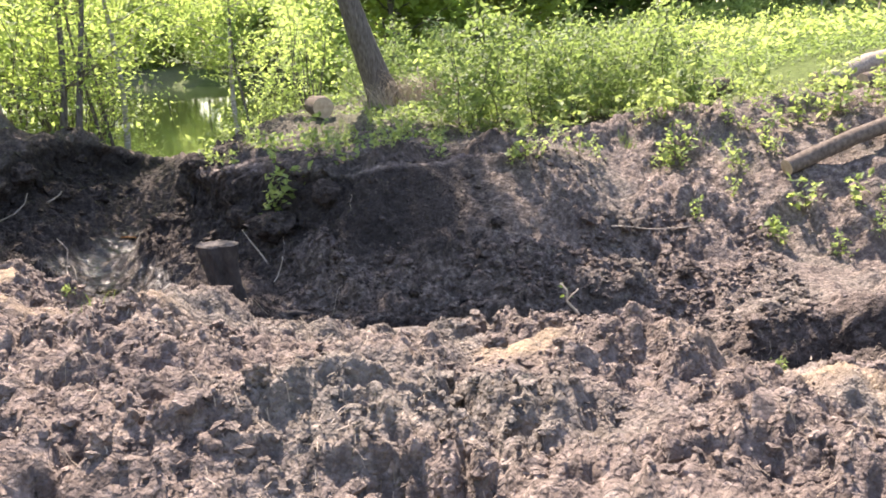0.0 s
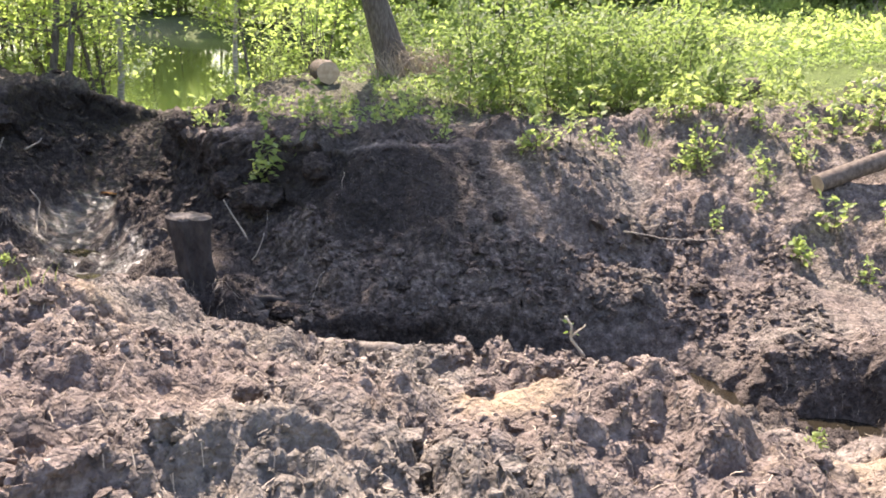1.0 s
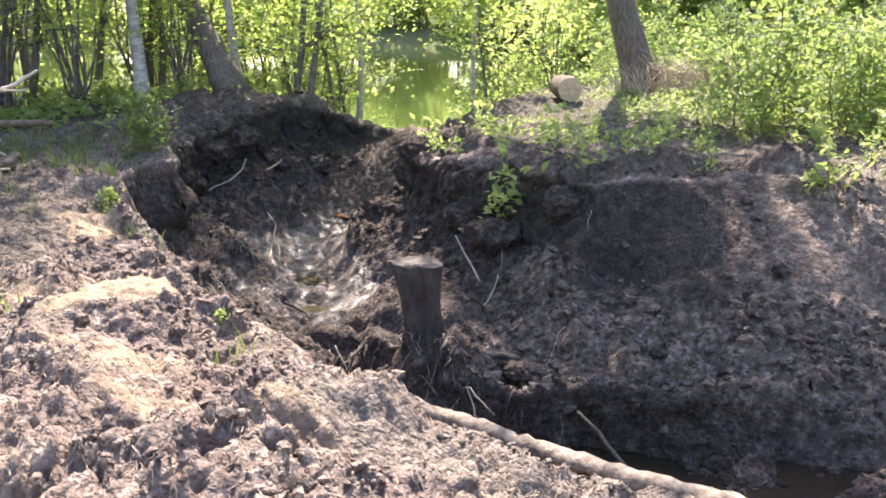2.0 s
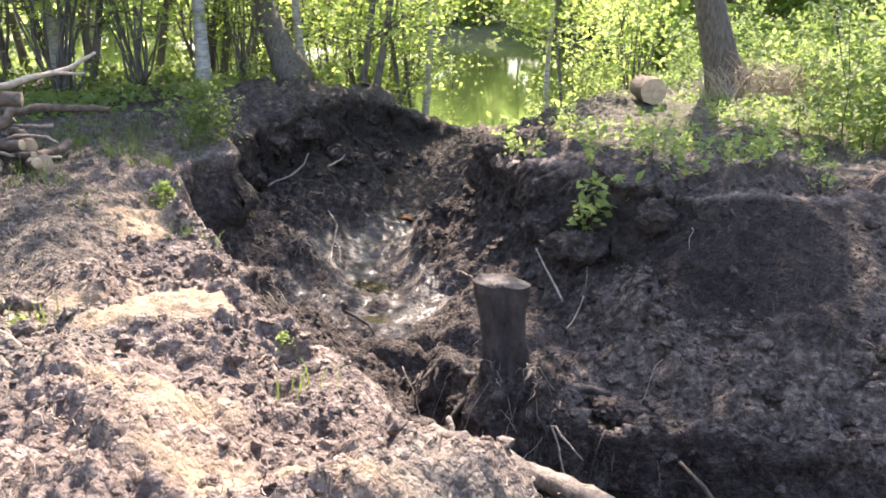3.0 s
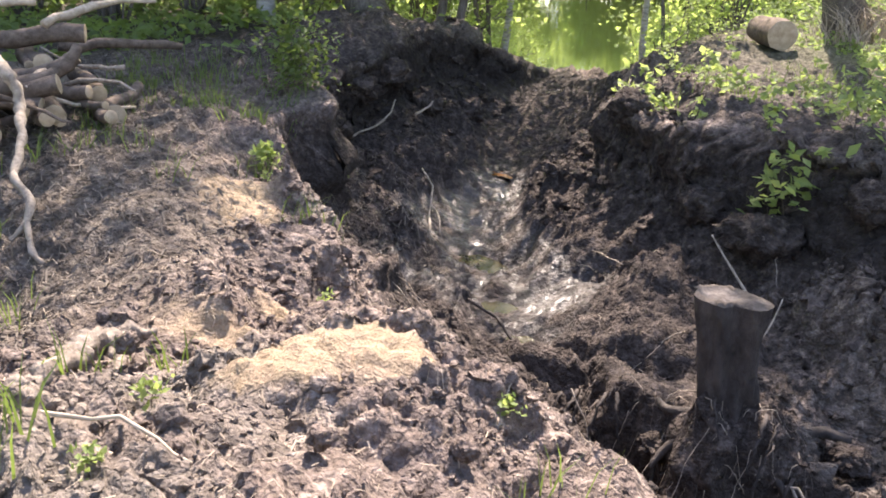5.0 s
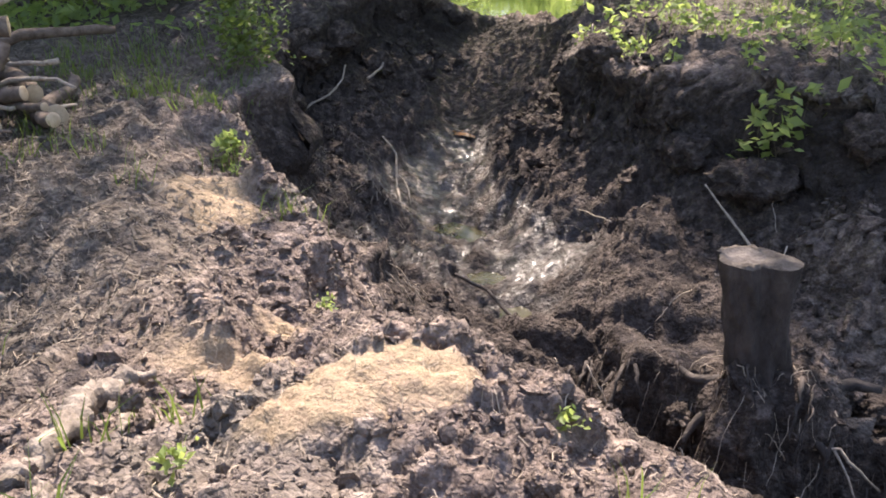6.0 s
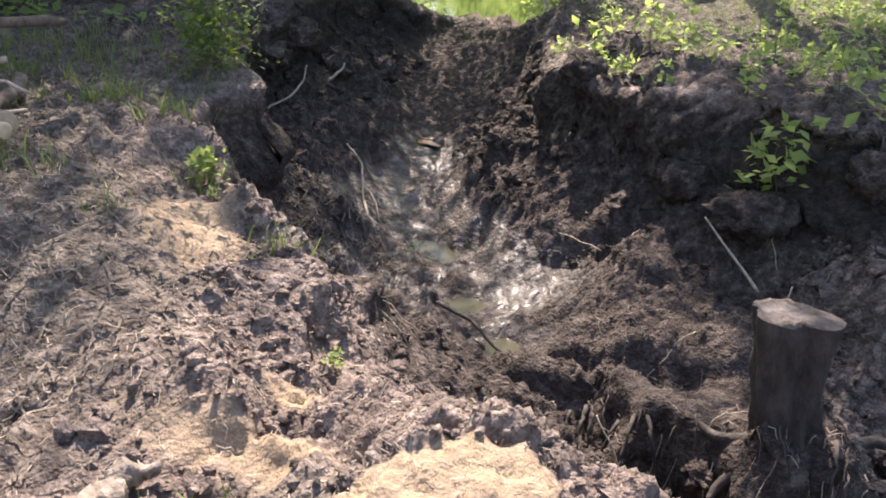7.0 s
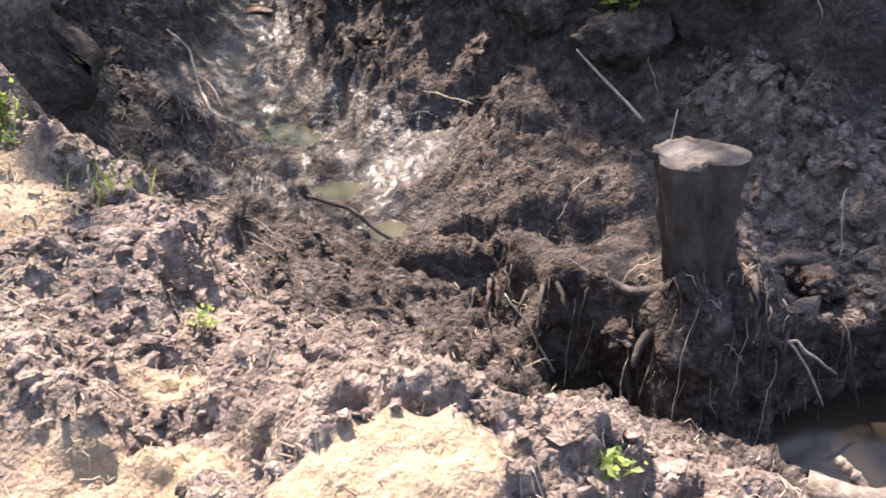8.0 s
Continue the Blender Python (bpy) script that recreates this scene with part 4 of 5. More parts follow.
# ---------------------------------------------------------------- logs
def log(name, a, b, r, label, group="", bark=LOG_BARK, taper=0.9, seed=0, crook=0.015):
    a, b = np.array(a, float), np.array(b, float)
    mid = (a + b) / 2
    t = thing(name, tuple(mid), label, "log", group)
    rr = np.random.default_rng(seed + 100)
    p = bent(a - mid, b - mid, 9, crook, rr)
    radii = np.linspace(r, r * taper, 9) * (1 + rr.uniform(-0.04, 0.04, 9))
    v, f = tube(p, radii, 16, 0.05, seed, cap=False)
    mesh_object("bark", v, f, bark, t)
    for k, sign in ((0, -1), (8, 1)):
        ring = v[k * 16:(k + 1) * 16]
        c = ring.mean(0)
        way = (p[k] - p[k - 1 if sign > 0 else 1])
        way /= np.linalg.norm(way)
        vv = [*ring, *[c + (q - c) * 0.9 + way * 0.004 for q in ring], *[c + (q - c) * 0.4 + way * 0.006 for q in ring], c + way * 0.004]
        ff = []
        for j in (0, 1):
            ff += [(j * 16 + i, j * 16 + (i + 1) % 16, (j + 1) * 16 + (i + 1) % 16, (j + 1) * 16 + i) for i in range(16)]
        ff += [(32 + i, 32 + (i + 1) % 16, 48) for i in range(16)]
        if sign < 0:
            ff = [q[::-1] for q in ff]
        mesh_object("cut_end", [tuple(q) for q in vv], ff, CUT, t, "pale sawn end")
    return t


log("sawn_log", (-2.86, 14.45, ground_z(-2.86, 14.5) + 0.2), (-3.25, 15.35, ground_z(-3.25, 15.35) + 0.2), 0.19, "short sawn log with pale end on the far bank", seed=1)
log("fallen_log", (3.6, 9.7, ground_z(3.6, 9.7) + 0.12), (5.3, 10.35, ground_z(5.3, 10.35) + 0.10), 0.10, "weathered log lying on the sunlit slope", seed=2, crook=0.006)
log("fallen_log", (5.1, 13.4, ground_z(5.1, 13.4) + 0.16), (6.9, 14.6, ground_z(6.9, 14.6) + 0.3), 0.17, "pale barkless log lying in the meadow", bark=ROOT, seed=3)
log("fallen_log", (5.7, 13.2, ground_z(5.7, 13.2) + 0.13), (7.4, 14.0, ground_z(7.4, 14.0) + 0.3), 0.13, "grey log lying beside another in the meadow", seed=4)
log("fallen_log", (3.2, 14.3, ground_z(3.2, 14.3) + 0.1), (4.1, 14.7, ground_z(4.1, 14.7) + 0.16), 0.16, "short pale log among the young plants", seed=5)
log("log_chunk", (5.65, 11.0, ground_z(5.65, 11.0)), (5.35, 11.05, ground_z(5.65, 11.0) + 0.95), 0.2, "upright sawn trunk piece with tan barkless wood", bark=TAN_WOOD, seed=6, crook=0.05)
log("log_chunk", (5.6, 10.95, ground_z(5.6, 10.95) + 0.2), (6.5, 11.5, ground_z(6.5, 11.5) + 0.3), 0.22, "thick sawn trunk piece lying on the slope", seed=7)
log("log_chunk", (-0.1, 16.6, ground_z(-0.1, 16.6) + 0.15), (0.5, 17.2, ground_z(0.5, 17.2) + 0.2), 0.22, "dark sawn log half hidden in the plants", seed=8)
# the pile of firewood: near end, way to the far end, radius
PILE = [((-6.36, 6.03, 1.84), (-0.9, 0.55, 0.0), 0.085), ((-6.3, 6.46, 1.90), (-0.9, 0.4, 0.05), 0.07), ((-6.2, 6.86, 1.84), (-0.8, 0.5, 0.0), 0.075),
        ((-6.38, 6.9, 1.96), (-0.8, 0.5, 0.0), 0.055), ((-6.6, 6.25, 1.70), (-0.9, 0.5, 0.0), 0.08), ((-6.45, 6.65, 1.72), (-0.9, 0.4, 0.0), 0.085),
        ((-6.88, 6.33, 2.04), (-0.8, 0.5, 0.05), 0.07), ((-6.62, 6.5, 2.02), (-0.9, 0.5, 0.0), 0.075), ((-6.7, 6.75, 2.14), (-0.8, 0.5, 0.0), 0.065),
        ((-7.0, 6.5, 2.2), (-0.8, 0.6, 0.0), 0.07), ((-6.5, 7.1, 1.72), (-0.9, 0.5, 0.0), 0.08), ((-6.27, 6.5, 2.09), (-0.35, -0.55, -0.12), 0.06),
        ((-6.5, 6.85, 2.2), (-0.5, -0.6, -0.2), 0.05), ((-6.75, 7.16, 2.3), (-0.55, -0.7, 0.0), 0.065), ((-6.9, 5.9, 1.66), (-0.9, 0.4, 0.0), 0.09)]
pr = np.random.default_rng(29)
for k in range(16):
    PILE.append(((-6.45 + pr.normal(0, 0.18), 6.5 + float(np.clip(pr.normal(0, 0.22), -0.3, 0.35)), 1.75 + pr.uniform(0, 0.42)), (pr.uniform(-0.9, -0.2), pr.uniform(-0.5, 0.7), pr.uniform(-0.1, 0.12)), pr.uniform(0.025, 0.055)))
for k, (a, w, r) in enumerate(PILE):
    log("firewood_log", a, np.add(a, w), r, "sawn firewood log with pale end in the pile", "firewood pile", LOG_BARK, 0.92, 20 + k, 0.03)
stick("dead_branch", [(-6.32, 6.13, 2.27), (-6.18, 6.1, 2.18), (-6.12, 6.1, 2.05), (-5.93, 5.95, 1.93), (-5.83, 5.8, 1.78), (-5.58, 5.64, 1.57), (-5.33, 5.52, 1.42)], (0.036, 0.016), ROOT,
      "crooked bleached branch leaning from the pile to the ground", "branch", [([(-5.58, 5.64, 1.57), (-5.62, 5.55, 1.48)], (0.02, 0.012))], 31, bend=0.05, wobble=0.2, cuts=8)
stick("long_pole", [(-7.2, 7.3, 2.16), (-7.0, 7.8, 2.15), (-6.9, 8.25, 2.1)], (0.045, 0.03), LOG_BARK, "long thin pole lying behind the pile", "log", (), 32)
stick("dead_branch", [(-6.9, 6.95, 2.36), (-6.92, 7.4, 2.46), (-6.9, 7.8, 2.52), (-6.8, 8.05, 2.66)], (0.035, 0.015), PALE_WOOD, "pale dead branch sticking out of the pile", "branch",
      [([(-6.92, 7.6, 2.5), (-6.8, 7.9, 2.48)], (0.02, 0.012))], 33)
stick("dead_branch", [(-7.4, 6.5, 2.45), (-7.1, 6.75, 2.5), (-6.95, 6.95, 2.5)], (0.035, 0.02), PALE_WOOD, "pale dead branch on top of the pile", "branch", (), 34)
stick("dead_branch", [(-6.55, 6.1, 1.98), (-6.4, 6.4, 2.1), (-6.3, 6.62, 2.2), (-6.28, 6.68, 2.3)], (0.05, 0.035), LOG_BARK, "brown branch lying across the pile", "branch", (), 35)


for k in range(9):
    a, l = pr.uniform(0, 6.283), pr.uniform(0.5, 1.0)
    q = (-6.55 + pr.normal(0, 0.2), 6.55 + pr.normal(0, 0.25), 2.0 + pr.uniform(-0.1, 0.25))
    e = (q[0] + math.cos(a) * l, q[1] + math.sin(a) * l * 0.8, q[2] + pr.uniform(-0.15, 0.2))
    stick("dead_branch", [q, tuple(np.add(q, e) / 2 + pr.normal(0, 0.04, 3)), e], (pr.uniform(0.014, 0.024), 0.008), (PALE_WOOD, LOG_BARK, ROOT)[k % 3], "thin crooked dead branch lying in the pile", "branch", (), 60 + k)
# tangle of dead branches beside the leaning tree
br = np.random.default_rng(43)
brush_at = (-0.95, 16.9, ground_z(-0.95, 16.9))
brush = thing("brush_pile", brush_at, "tangle of pale dead branches at the foot of the tree", "branches")
for k in range(30):
    a, l = br.uniform(0, 6.283), br.uniform(0.5, 1.3)
    q = np.array([br.normal(0, 0.35), br.normal(0, 0.25), br.uniform(0.0, 0.25)])
    e = q + np.array([math.cos(a) * l, math.sin(a) * l * 0.6, br.uniform(-0.05, 0.55)])
    mesh_object("branch", *tube(bent(q, e, 8, 0.06, br), np.linspace(br.uniform(0.012, 0.022), 0.005, 8), 6, 0.1, k), ROOT, brush)


# ---------------------------------------------------------------- saplings
def sapling(name, height, nodes, leaf, seed, label, group, mat=LEAF, spread=0.12, stem=0.006, fold=5, bark=TWIG):
    rr = np.random.default_rng(seed)
    t = thing(name, (0, 0, 0), label, "plant", group)
    p = bent((0, 0, -0.04), (rr.normal(0, 0.1) * height, rr.normal(0, 0.1) * height, height), 9, 0.04, rr)
    mesh_object("stem", *tube(p, np.linspace(stem, stem * 0.4, 9), 5, 0.05, seed), bark, t)
    centres = []
    for k in range(nodes):
        f = 0.3 + 0.7 * (k + 0.5) / nodes
        at = p[min(8, int(f * 8))]
        a = rr.uniform(0, 6.28)
        for s in (0, math.pi):
            reach = spread * rr.uniform(0.5, 1.1)
            centres.append(at + np.array([math.cos(a + s) * reach, math.sin(a + s) * reach, reach * rr.uniform(-0.3, 0.5)]))
    centres.append(p[-1])
    v, f = leaf_cloud(centres, fold, leaf * (0.7 if fold < 7 else 1.5), leaf, rr, 0.5)
    tagged(mesh_object("foliage", v, f, mat, t, smooth=False), kind="stuff")
    return t


seedlings = [sapling("seedling", 0.26, 3, 0.055, 51, "bright green maple seedling in bare soil", "seedlings", LEAF_YOUNG),
             sapling("seedling", 0.36, 4, 0.06, 52, "bright green maple seedling in bare soil", "seedlings", LEAF_YOUNG, spread=0.14),
             sapling("seedling", 0.5, 5, 0.06, 53, "bright green maple seedling in bare soil", "seedlings", LEAF_YOUNG, spread=0.16)]
shrubs = [sapling("sapling", 1.25, 12, 0.055, 54, "leafy green sapling in the thicket", "saplings", LEAF, 0.26, 0.010, 13),
          sapling("sapling", 1.6, 14, 0.055, 55, "leafy green sapling in the thicket", "saplings", LEAF, 0.30, 0.011, 13),
          sapling("sapling", 0.9, 10, 0.05, 56, "leafy green sapling in the thicket", "saplings", LEAF, 0.24, 0.008, 12)]
placed = set()


def put(kinds, x, y, rr, lo=0.7, hi=1.25, pick=None):
    k = kinds[int(rr.integers(len(kinds))) if pick is None else pick]
    s, a = rr.uniform(lo, hi), rr.uniform(0, 360)
    if k.name in placed:
        return again(k, x, y, a, s)
    placed.add(k.name)
    return stand(k, x, y, None, a, s)


rr = np.random.default_rng(61)
for x, y, pick in [(-2.15, 9.02, 2), (-2.02, 9.0, 1), (-2.25, 9.05, 1), (0.62, 9.35, 1), (0.75, 9.45, 2), (0.5, 9.3, 0), (1.0, 9.75, 2), (1.25, 9.95, 1), (1.45, 9.85, 2),
                   (2.44, 10.2, 2), (2.5, 10.3, 2), (2.35, 10.25, 1), (-5.26, 7.22, 0), (-5.2, 7.15, 0), (-5.07, 6.98, 0), (-3.62, 4.53, 0), (-4.02, 6.09, 0), (-3.35, 4.05, 0),
                   (1.86, 3.85, 0), (-3.5, 10.35, 0), (-3.3, 10.1, 0), (-3.0, 9.9, 1), (-2.4, 9.6, 1), (-1.8, 9.6, 2), (-1.5, 9.5, 1), (-1.7, 9.9, 2), (-2.0, 10.0, 2), (-1.2, 10.0, 1),
                   (-3.6, 10.6, 1), (-0.9, 9.4, 0), (-0.4, 9.7, 1), (-2.9, 10.6, 2), (-2.2, 10.6, 2), (-3.2, 11.4, 1), (3.0, 9.6, 1), (3.1, 9.9, 2), (3.5, 10.3, 1), (4.2, 9.2, 1), (4.4, 8.9, 2),
                   (3.3, 9.0, 0), (3.9, 8.7, 1), (2.9, 10.9, 2), (2.2, 11.2, 2), (3.6, 11.2, 2), (4.4, 10.9, 1), (-2.71, 5.3, 0), (-3.95, 11.2, 0), (-3.8, 10.6, 0)]:
    small = y < 7.0
    low, high = (0.28, 0.42) if small else (0.85, 1.15) if -2.4 < x < -1.9 and y < 9.1 else (0.55, 0.95)
    put(seedlings, x, y, rr, low, high, pick)
for k in range(110):
    x, y = rr.uniform(-3.6, 5.5), rr.uniform(10.0, 14.0)
    if y > 10.2 + 0.1 * abs(x) and math.hypot(x + 2.9, y - 14.0) > 1.1:
        if x > -0.6 or k % 2:
            put(seedlings, x, y, rr, 0.45, 0.75 if x < -0.6 else 1.3)
for k in range(70):
    x, y = rr.uniform(2.0, 6.0), rr.uniform(8.7, 12.6)
    if rr.uniform() < 0.35 + 0.2 * (y - 8.7):
        put(seedlings, x, y, rr, 0.45, 0.95)
for k in range(80):
    x, y = rr.normal(1.3, 1.2), rr.uniform(11.8, 17.5)
    if x > -0.9:
        put(shrubs, x, y, rr, 0.6, 1.1)
for k in range(20):
    put(shrubs, rr.uniform(-4.2, -0.8), rr.uniform(19.0, 26), rr, 0.6, 1.1)
for x, y in [(-7.6, 15.0), (-8.2, 15.6), (-9.0, 15.2), (-10.2, 15.4), (-11.0, 14.6), (-12.0, 15.0), (-9.6, 14.2)]:
    put(shrubs, x, y, rr, 1.0, 1.5)
for x, y in [(-4.4, 14.6), (-4.0, 14.9), (-4.95, 15.3), (-4.75, 14.75), (-5.1, 15.7), (-4.4, 15.2), (-6.75, 15.3), (-7.1, 15.7), (-8.4, 12.4), (-9.4, 11.8), (-10.0, 11.2), (-9.0, 13.0)]:
    put(shrubs, x, y, rr, 0.35, 0.65, 2)
# wilted seedling thrown on the crest of the heap
stick("wilted_seedling", [(0.86, 3.88, 1.74), (0.80, 3.9, 1.81), (0.8, 3.92, 1.86), (0.77, 3.93, 1.9)], (0.007, 0.005), PALE_WOOD, "wilted seedling with a white stem on the heap", "plant",
      [([(0.80, 3.9, 1.82), (0.86, 3.92, 1.87)], (0.005, 0.003))], 71)
wilt = bpy.data.objects["wilted_seedling"]
wv, wf = leaf_cloud([(-0.09, 0.04, 0.15), (-0.05, 0.02, 0.1)], 4, 0.02, 0.022, rr, 1.0)
tagged(mesh_object("foliage", wv, wf, GRASS, wilt, smooth=False), kind="stuff")


# ---------------------------------------------------------------- undergrowth, litter and crumbs of soil
def scatter_stuff(name, verts, faces, mat, label, category, smooth=False):
    return tagged(mesh_object(name, verts, faces, mat, smooth=smooth), label, category, kind="stuff")


def herbs(rng, n, x0, x1, y0, y1, keep, tall):
    x, y = rng.uniform(x0, x1, n), rng.uniform(y0, y1, n)
    on = keep(x, y)
    x, y = x[on], y[on]
    z = land(x, y, False)[0]
    ok = z > WATER_Z + 0.1
    x, y, z = x[ok], y[ok], z[ok]
    return np.stack([x, y, z + tall * (0.15 + 0.85 * rng.uniform(0, 1, len(x)) ** 0.8) * (0.6 + 0.4 * vnoise(x, y, 1.7, 7))], -1)


def out_of_pit(x, y):
    d, inside, _ = ring_distance(x, y, RIM)
    return ~inside & (d > 0.5)


g = np.random.default_rng(81)
near = herbs(g, 9000, -4.5, 14, 12.0, 22, lambda x, y: out_of_pit(x, y) & ((vnoise(x, y, 2.2, 15) + 0.4 * vnoise(x, y, 0.7, 35) > 0.0) | (y > 17)) & ((x > -0.6) | (y > 18.5)) & ((x < 2.8) | (y > 17.5) | (vnoise(x, y, 0.9, 25) > 0.25)) & ~((x > 4.5) & (y < 14.5)), 0.42)
v, f = leaf_cloud(near, 5, 0.08, 0.052, g, 0.6)
scatter_stuff("bank_herbs", v, f, LEAF, "bright green herbs covering the far bank", "herbs")
far = herbs(g, 16000, -8, 46, 20, 62, lambda x, y: (x > -4 - 0.12 * (y - 20)) & (vnoise(x, y, 5, 16) > -0.55), 0.7)
low = herbs(g, 1800, -4.2, -0.5, 10.2, 18.6, lambda x, y: out_of_pit(x, y) & (vnoise(x, y, 0.9, 14) > -0.1) & (np.hypot(x + 2.9, y - 13.9) > 1.0), 0.10)
v, f = leaf_cloud(low, 3, 0.03, 0.045, g, 0.6)
scatter_stuff("bank_seedlings", v, f, LEAF, "low green seedlings on the rim of the pit", "herbs")
v, f = leaf_cloud(far, 6, 0.2, 0.095, g, 0.6)
scatter_stuff("meadow_herbs", v, f, LEAF_LAKE, "sunlit yellow-green herbs of the meadow", "herbs")
left = herbs(g, 5000, -17, -5.6, 7.8, 16.5, lambda x, y: out_of_pit(x, y) & (x < -6.2 - 1.2 * vnoise(x, y, 2, 18)) & ((y > 9.5) | (x < -8.5)) & ~((np.abs(x + 7.0) < 1.4) & (y > 9.6) & (y < 12.6)), 0.3)
v, f = leaf_cloud(left, 3, 0.08, 0.075, g, 0.6)
scatter_stuff("shade_herbs", v, f, LEAF, "low green herbs under the lakeside trees", "herbs")
bush = g.normal(0, 1, (200, 3)) * np.array([0.13, 0.12, 0.15]) + np.array([-5.98, 8.6, 2.08])
v, f = leaf_cloud(bush, 6, 0.05, 0.032, g, 0.6)
scatter_stuff("fern_clump", v, f, GRASS, "feathery green clump on the edge of the bank", "fern")


def blades(rng, x, y, height, width, lean=0.45):
    n = len(x)
    z = land(x, y)[0]
    base = np.stack([x, y, z - 0.01], -1)
    a = rng.uniform(0, 6.283, n)
    side = np.stack([np.cos(a), np.sin(a), 0 * a], -1) * (width * rng.uniform(0.6, 1.3, n))[:, None]
    h = height * rng.uniform(0.4, 1.3, n)
    off = rng.normal(0, lean, (n, 2)) * h[:, None]
    mid = base + np.stack([off[:, 0] * 0.35, off[:, 1] * 0.35, h * 0.6], -1)
    tip = base + np.stack([off[:, 0], off[:, 1], h], -1)
    v = np.stack([base - side, base + side, mid + side * 0.7, mid - side * 0.7, tip], 1).reshape(-1, 3)
    k = np.arange(n)[:, None] * 5
    return v, [tuple(q) for q in (k + [0, 1, 2, 3]).tolist()] + [tuple(q) for q in (k + [3, 2, 4]).tolist()]


def tufts(rng, places, per, spread):
    p = np.repeat(np.array(places, float), per, 0) + rng.normal(0, spread, (len(places) * per, 2))
    return p[:, 0], p[:, 1]


spots = [(g.uniform(-6.6, -5.0), g.uniform(4.0, 7.6)) for _ in range(20)] + [(g.uniform(-7.5, -5.6), g.uniform(7.4, 9.2)) for _ in range(40)]
spots += [(-4.35, 4.3), (-4.45, 4.25), (-4.3, 4.1), (-4.55, 6.75), (-4.6, 6.7), (-3.55, 3.95), (-3.6, 3.85), (-3.65, 4.0), (-3.5, 3.8), (-3.7, 3.9), (-3.85, 4.85), (-3.95, 4.55), (-2.45, 5.05), (-5.7, 5.0), (-5.6, 4.6), (-5.5, 4.3), (-6.0, 6.3), (-5.9, 6.5)]
spots += [(g.uniform(-3.4, 5.0), g.uniform(10.4, 13.5)) for _ in range(60)]
x, y = tufts(g, spots, 16, 0.06)
scatter_stuff("grass_tufts", *blades(g, x, y, 0.17, 0.004), GRASS, "thin tufts of fresh grass on the trampled bank", "grass")
# dry grass and brush by the leaning tree
x, y = tufts(g, [(g.normal(-1.0, 0.7), g.normal(17.0, 0.6)) for _ in range(60)], 14, 0.12)
scatter_stuff("dry_brush", *blades(g, x, y, 0.55, 0.008, 0.9), STRAW, "pale dry brush at the foot of the leaning tree", "dry grass")
x, y = g.uniform(-9, 34, 2600), g.uniform(22, 52, 2600)
on = (x > -4 - 0.12 * (y - 20)) & (vnoise(x, y, 4, 19) > 0.3)
scatter_stuff("dry_meadow_grass", *blades(g, x[on], y[on], 0.7, 0.03, 0.5), STRAW, "patches of dry grass in the meadow", "dry grass")


def straws(rng, x, y, length, width, lift=0.0):
    """Thin flat bits of straw, bark and root lying on the soil."""
    n = len(x)
    a = rng.uniform(0, 6.283, n)
    l = length * rng.uniform(0.3, 1.5, n) * 0.5
    w = width * rng.uniform(0.5, 1.5, n) * 0.5
    dx, dy = np.cos(a) * l, np.sin(a) * l
    p0, p2 = np.stack([x - dx, y - dy], -1), np.stack([x + dx, y + dy], -1)
    p1 = np.stack([x, y], -1) + rng.normal(0, 0.35, (n, 2)) * l[:, None]
    rows = []
    for k, p in enumerate((p0, p1, p2)):
        z = land(p[:, 0], p[:, 1])[0] + lift + rng.uniform(0.002, 0.022, n)
        sx, sy = -np.sin(a) * w, np.cos(a) * w
        rows += [np.stack([p[:, 0] - sx, p[:, 1] - sy, z], -1), np.stack([p[:, 0] + sx, p[:, 1] + sy, z + 0.6 * w], -1)]
    v = np.stack(rows, 1).reshape(-1, 3)
    k = np.arange(n)[:, None] * 6
    return v, (k + [0, 2, 3, 1]).tolist() + (k + [2, 4, 5, 3]).tolist()


x, y = g.uniform(-6.8, 3.4, 10500), g.uniform(2.0, 7.0, 10500)
v, f = straws(g, x, y, 0.043, 0.003)
scatter_stuff("straw_litter", v, [tuple(q) for q in f], STRAW, "bits of straw and root fibre on the dry heap", "litter")
x, y = g.uniform(-6.5, 4.5, 2600), g.uniform(6.4, 11.2, 2600)
v, f = straws(g, x, y, 0.035, 0.0028)
scatter_stuff("root_fibres", v, [tuple(q) for q in f], FIBRE, "root fibres and bits of wood on the pit wall", "litter")
x, y = g.uniform(-8.5, -4.6, 9000), g.uniform(3.6, 10.0, 9000)
v, f = straws(g, x, y, 0.055, 0.008, 0.005)
scatter_stuff("leaf_litter", v, [tuple(q) for q in f], LITTER, "dry leaf litter on the old ground", "litter")


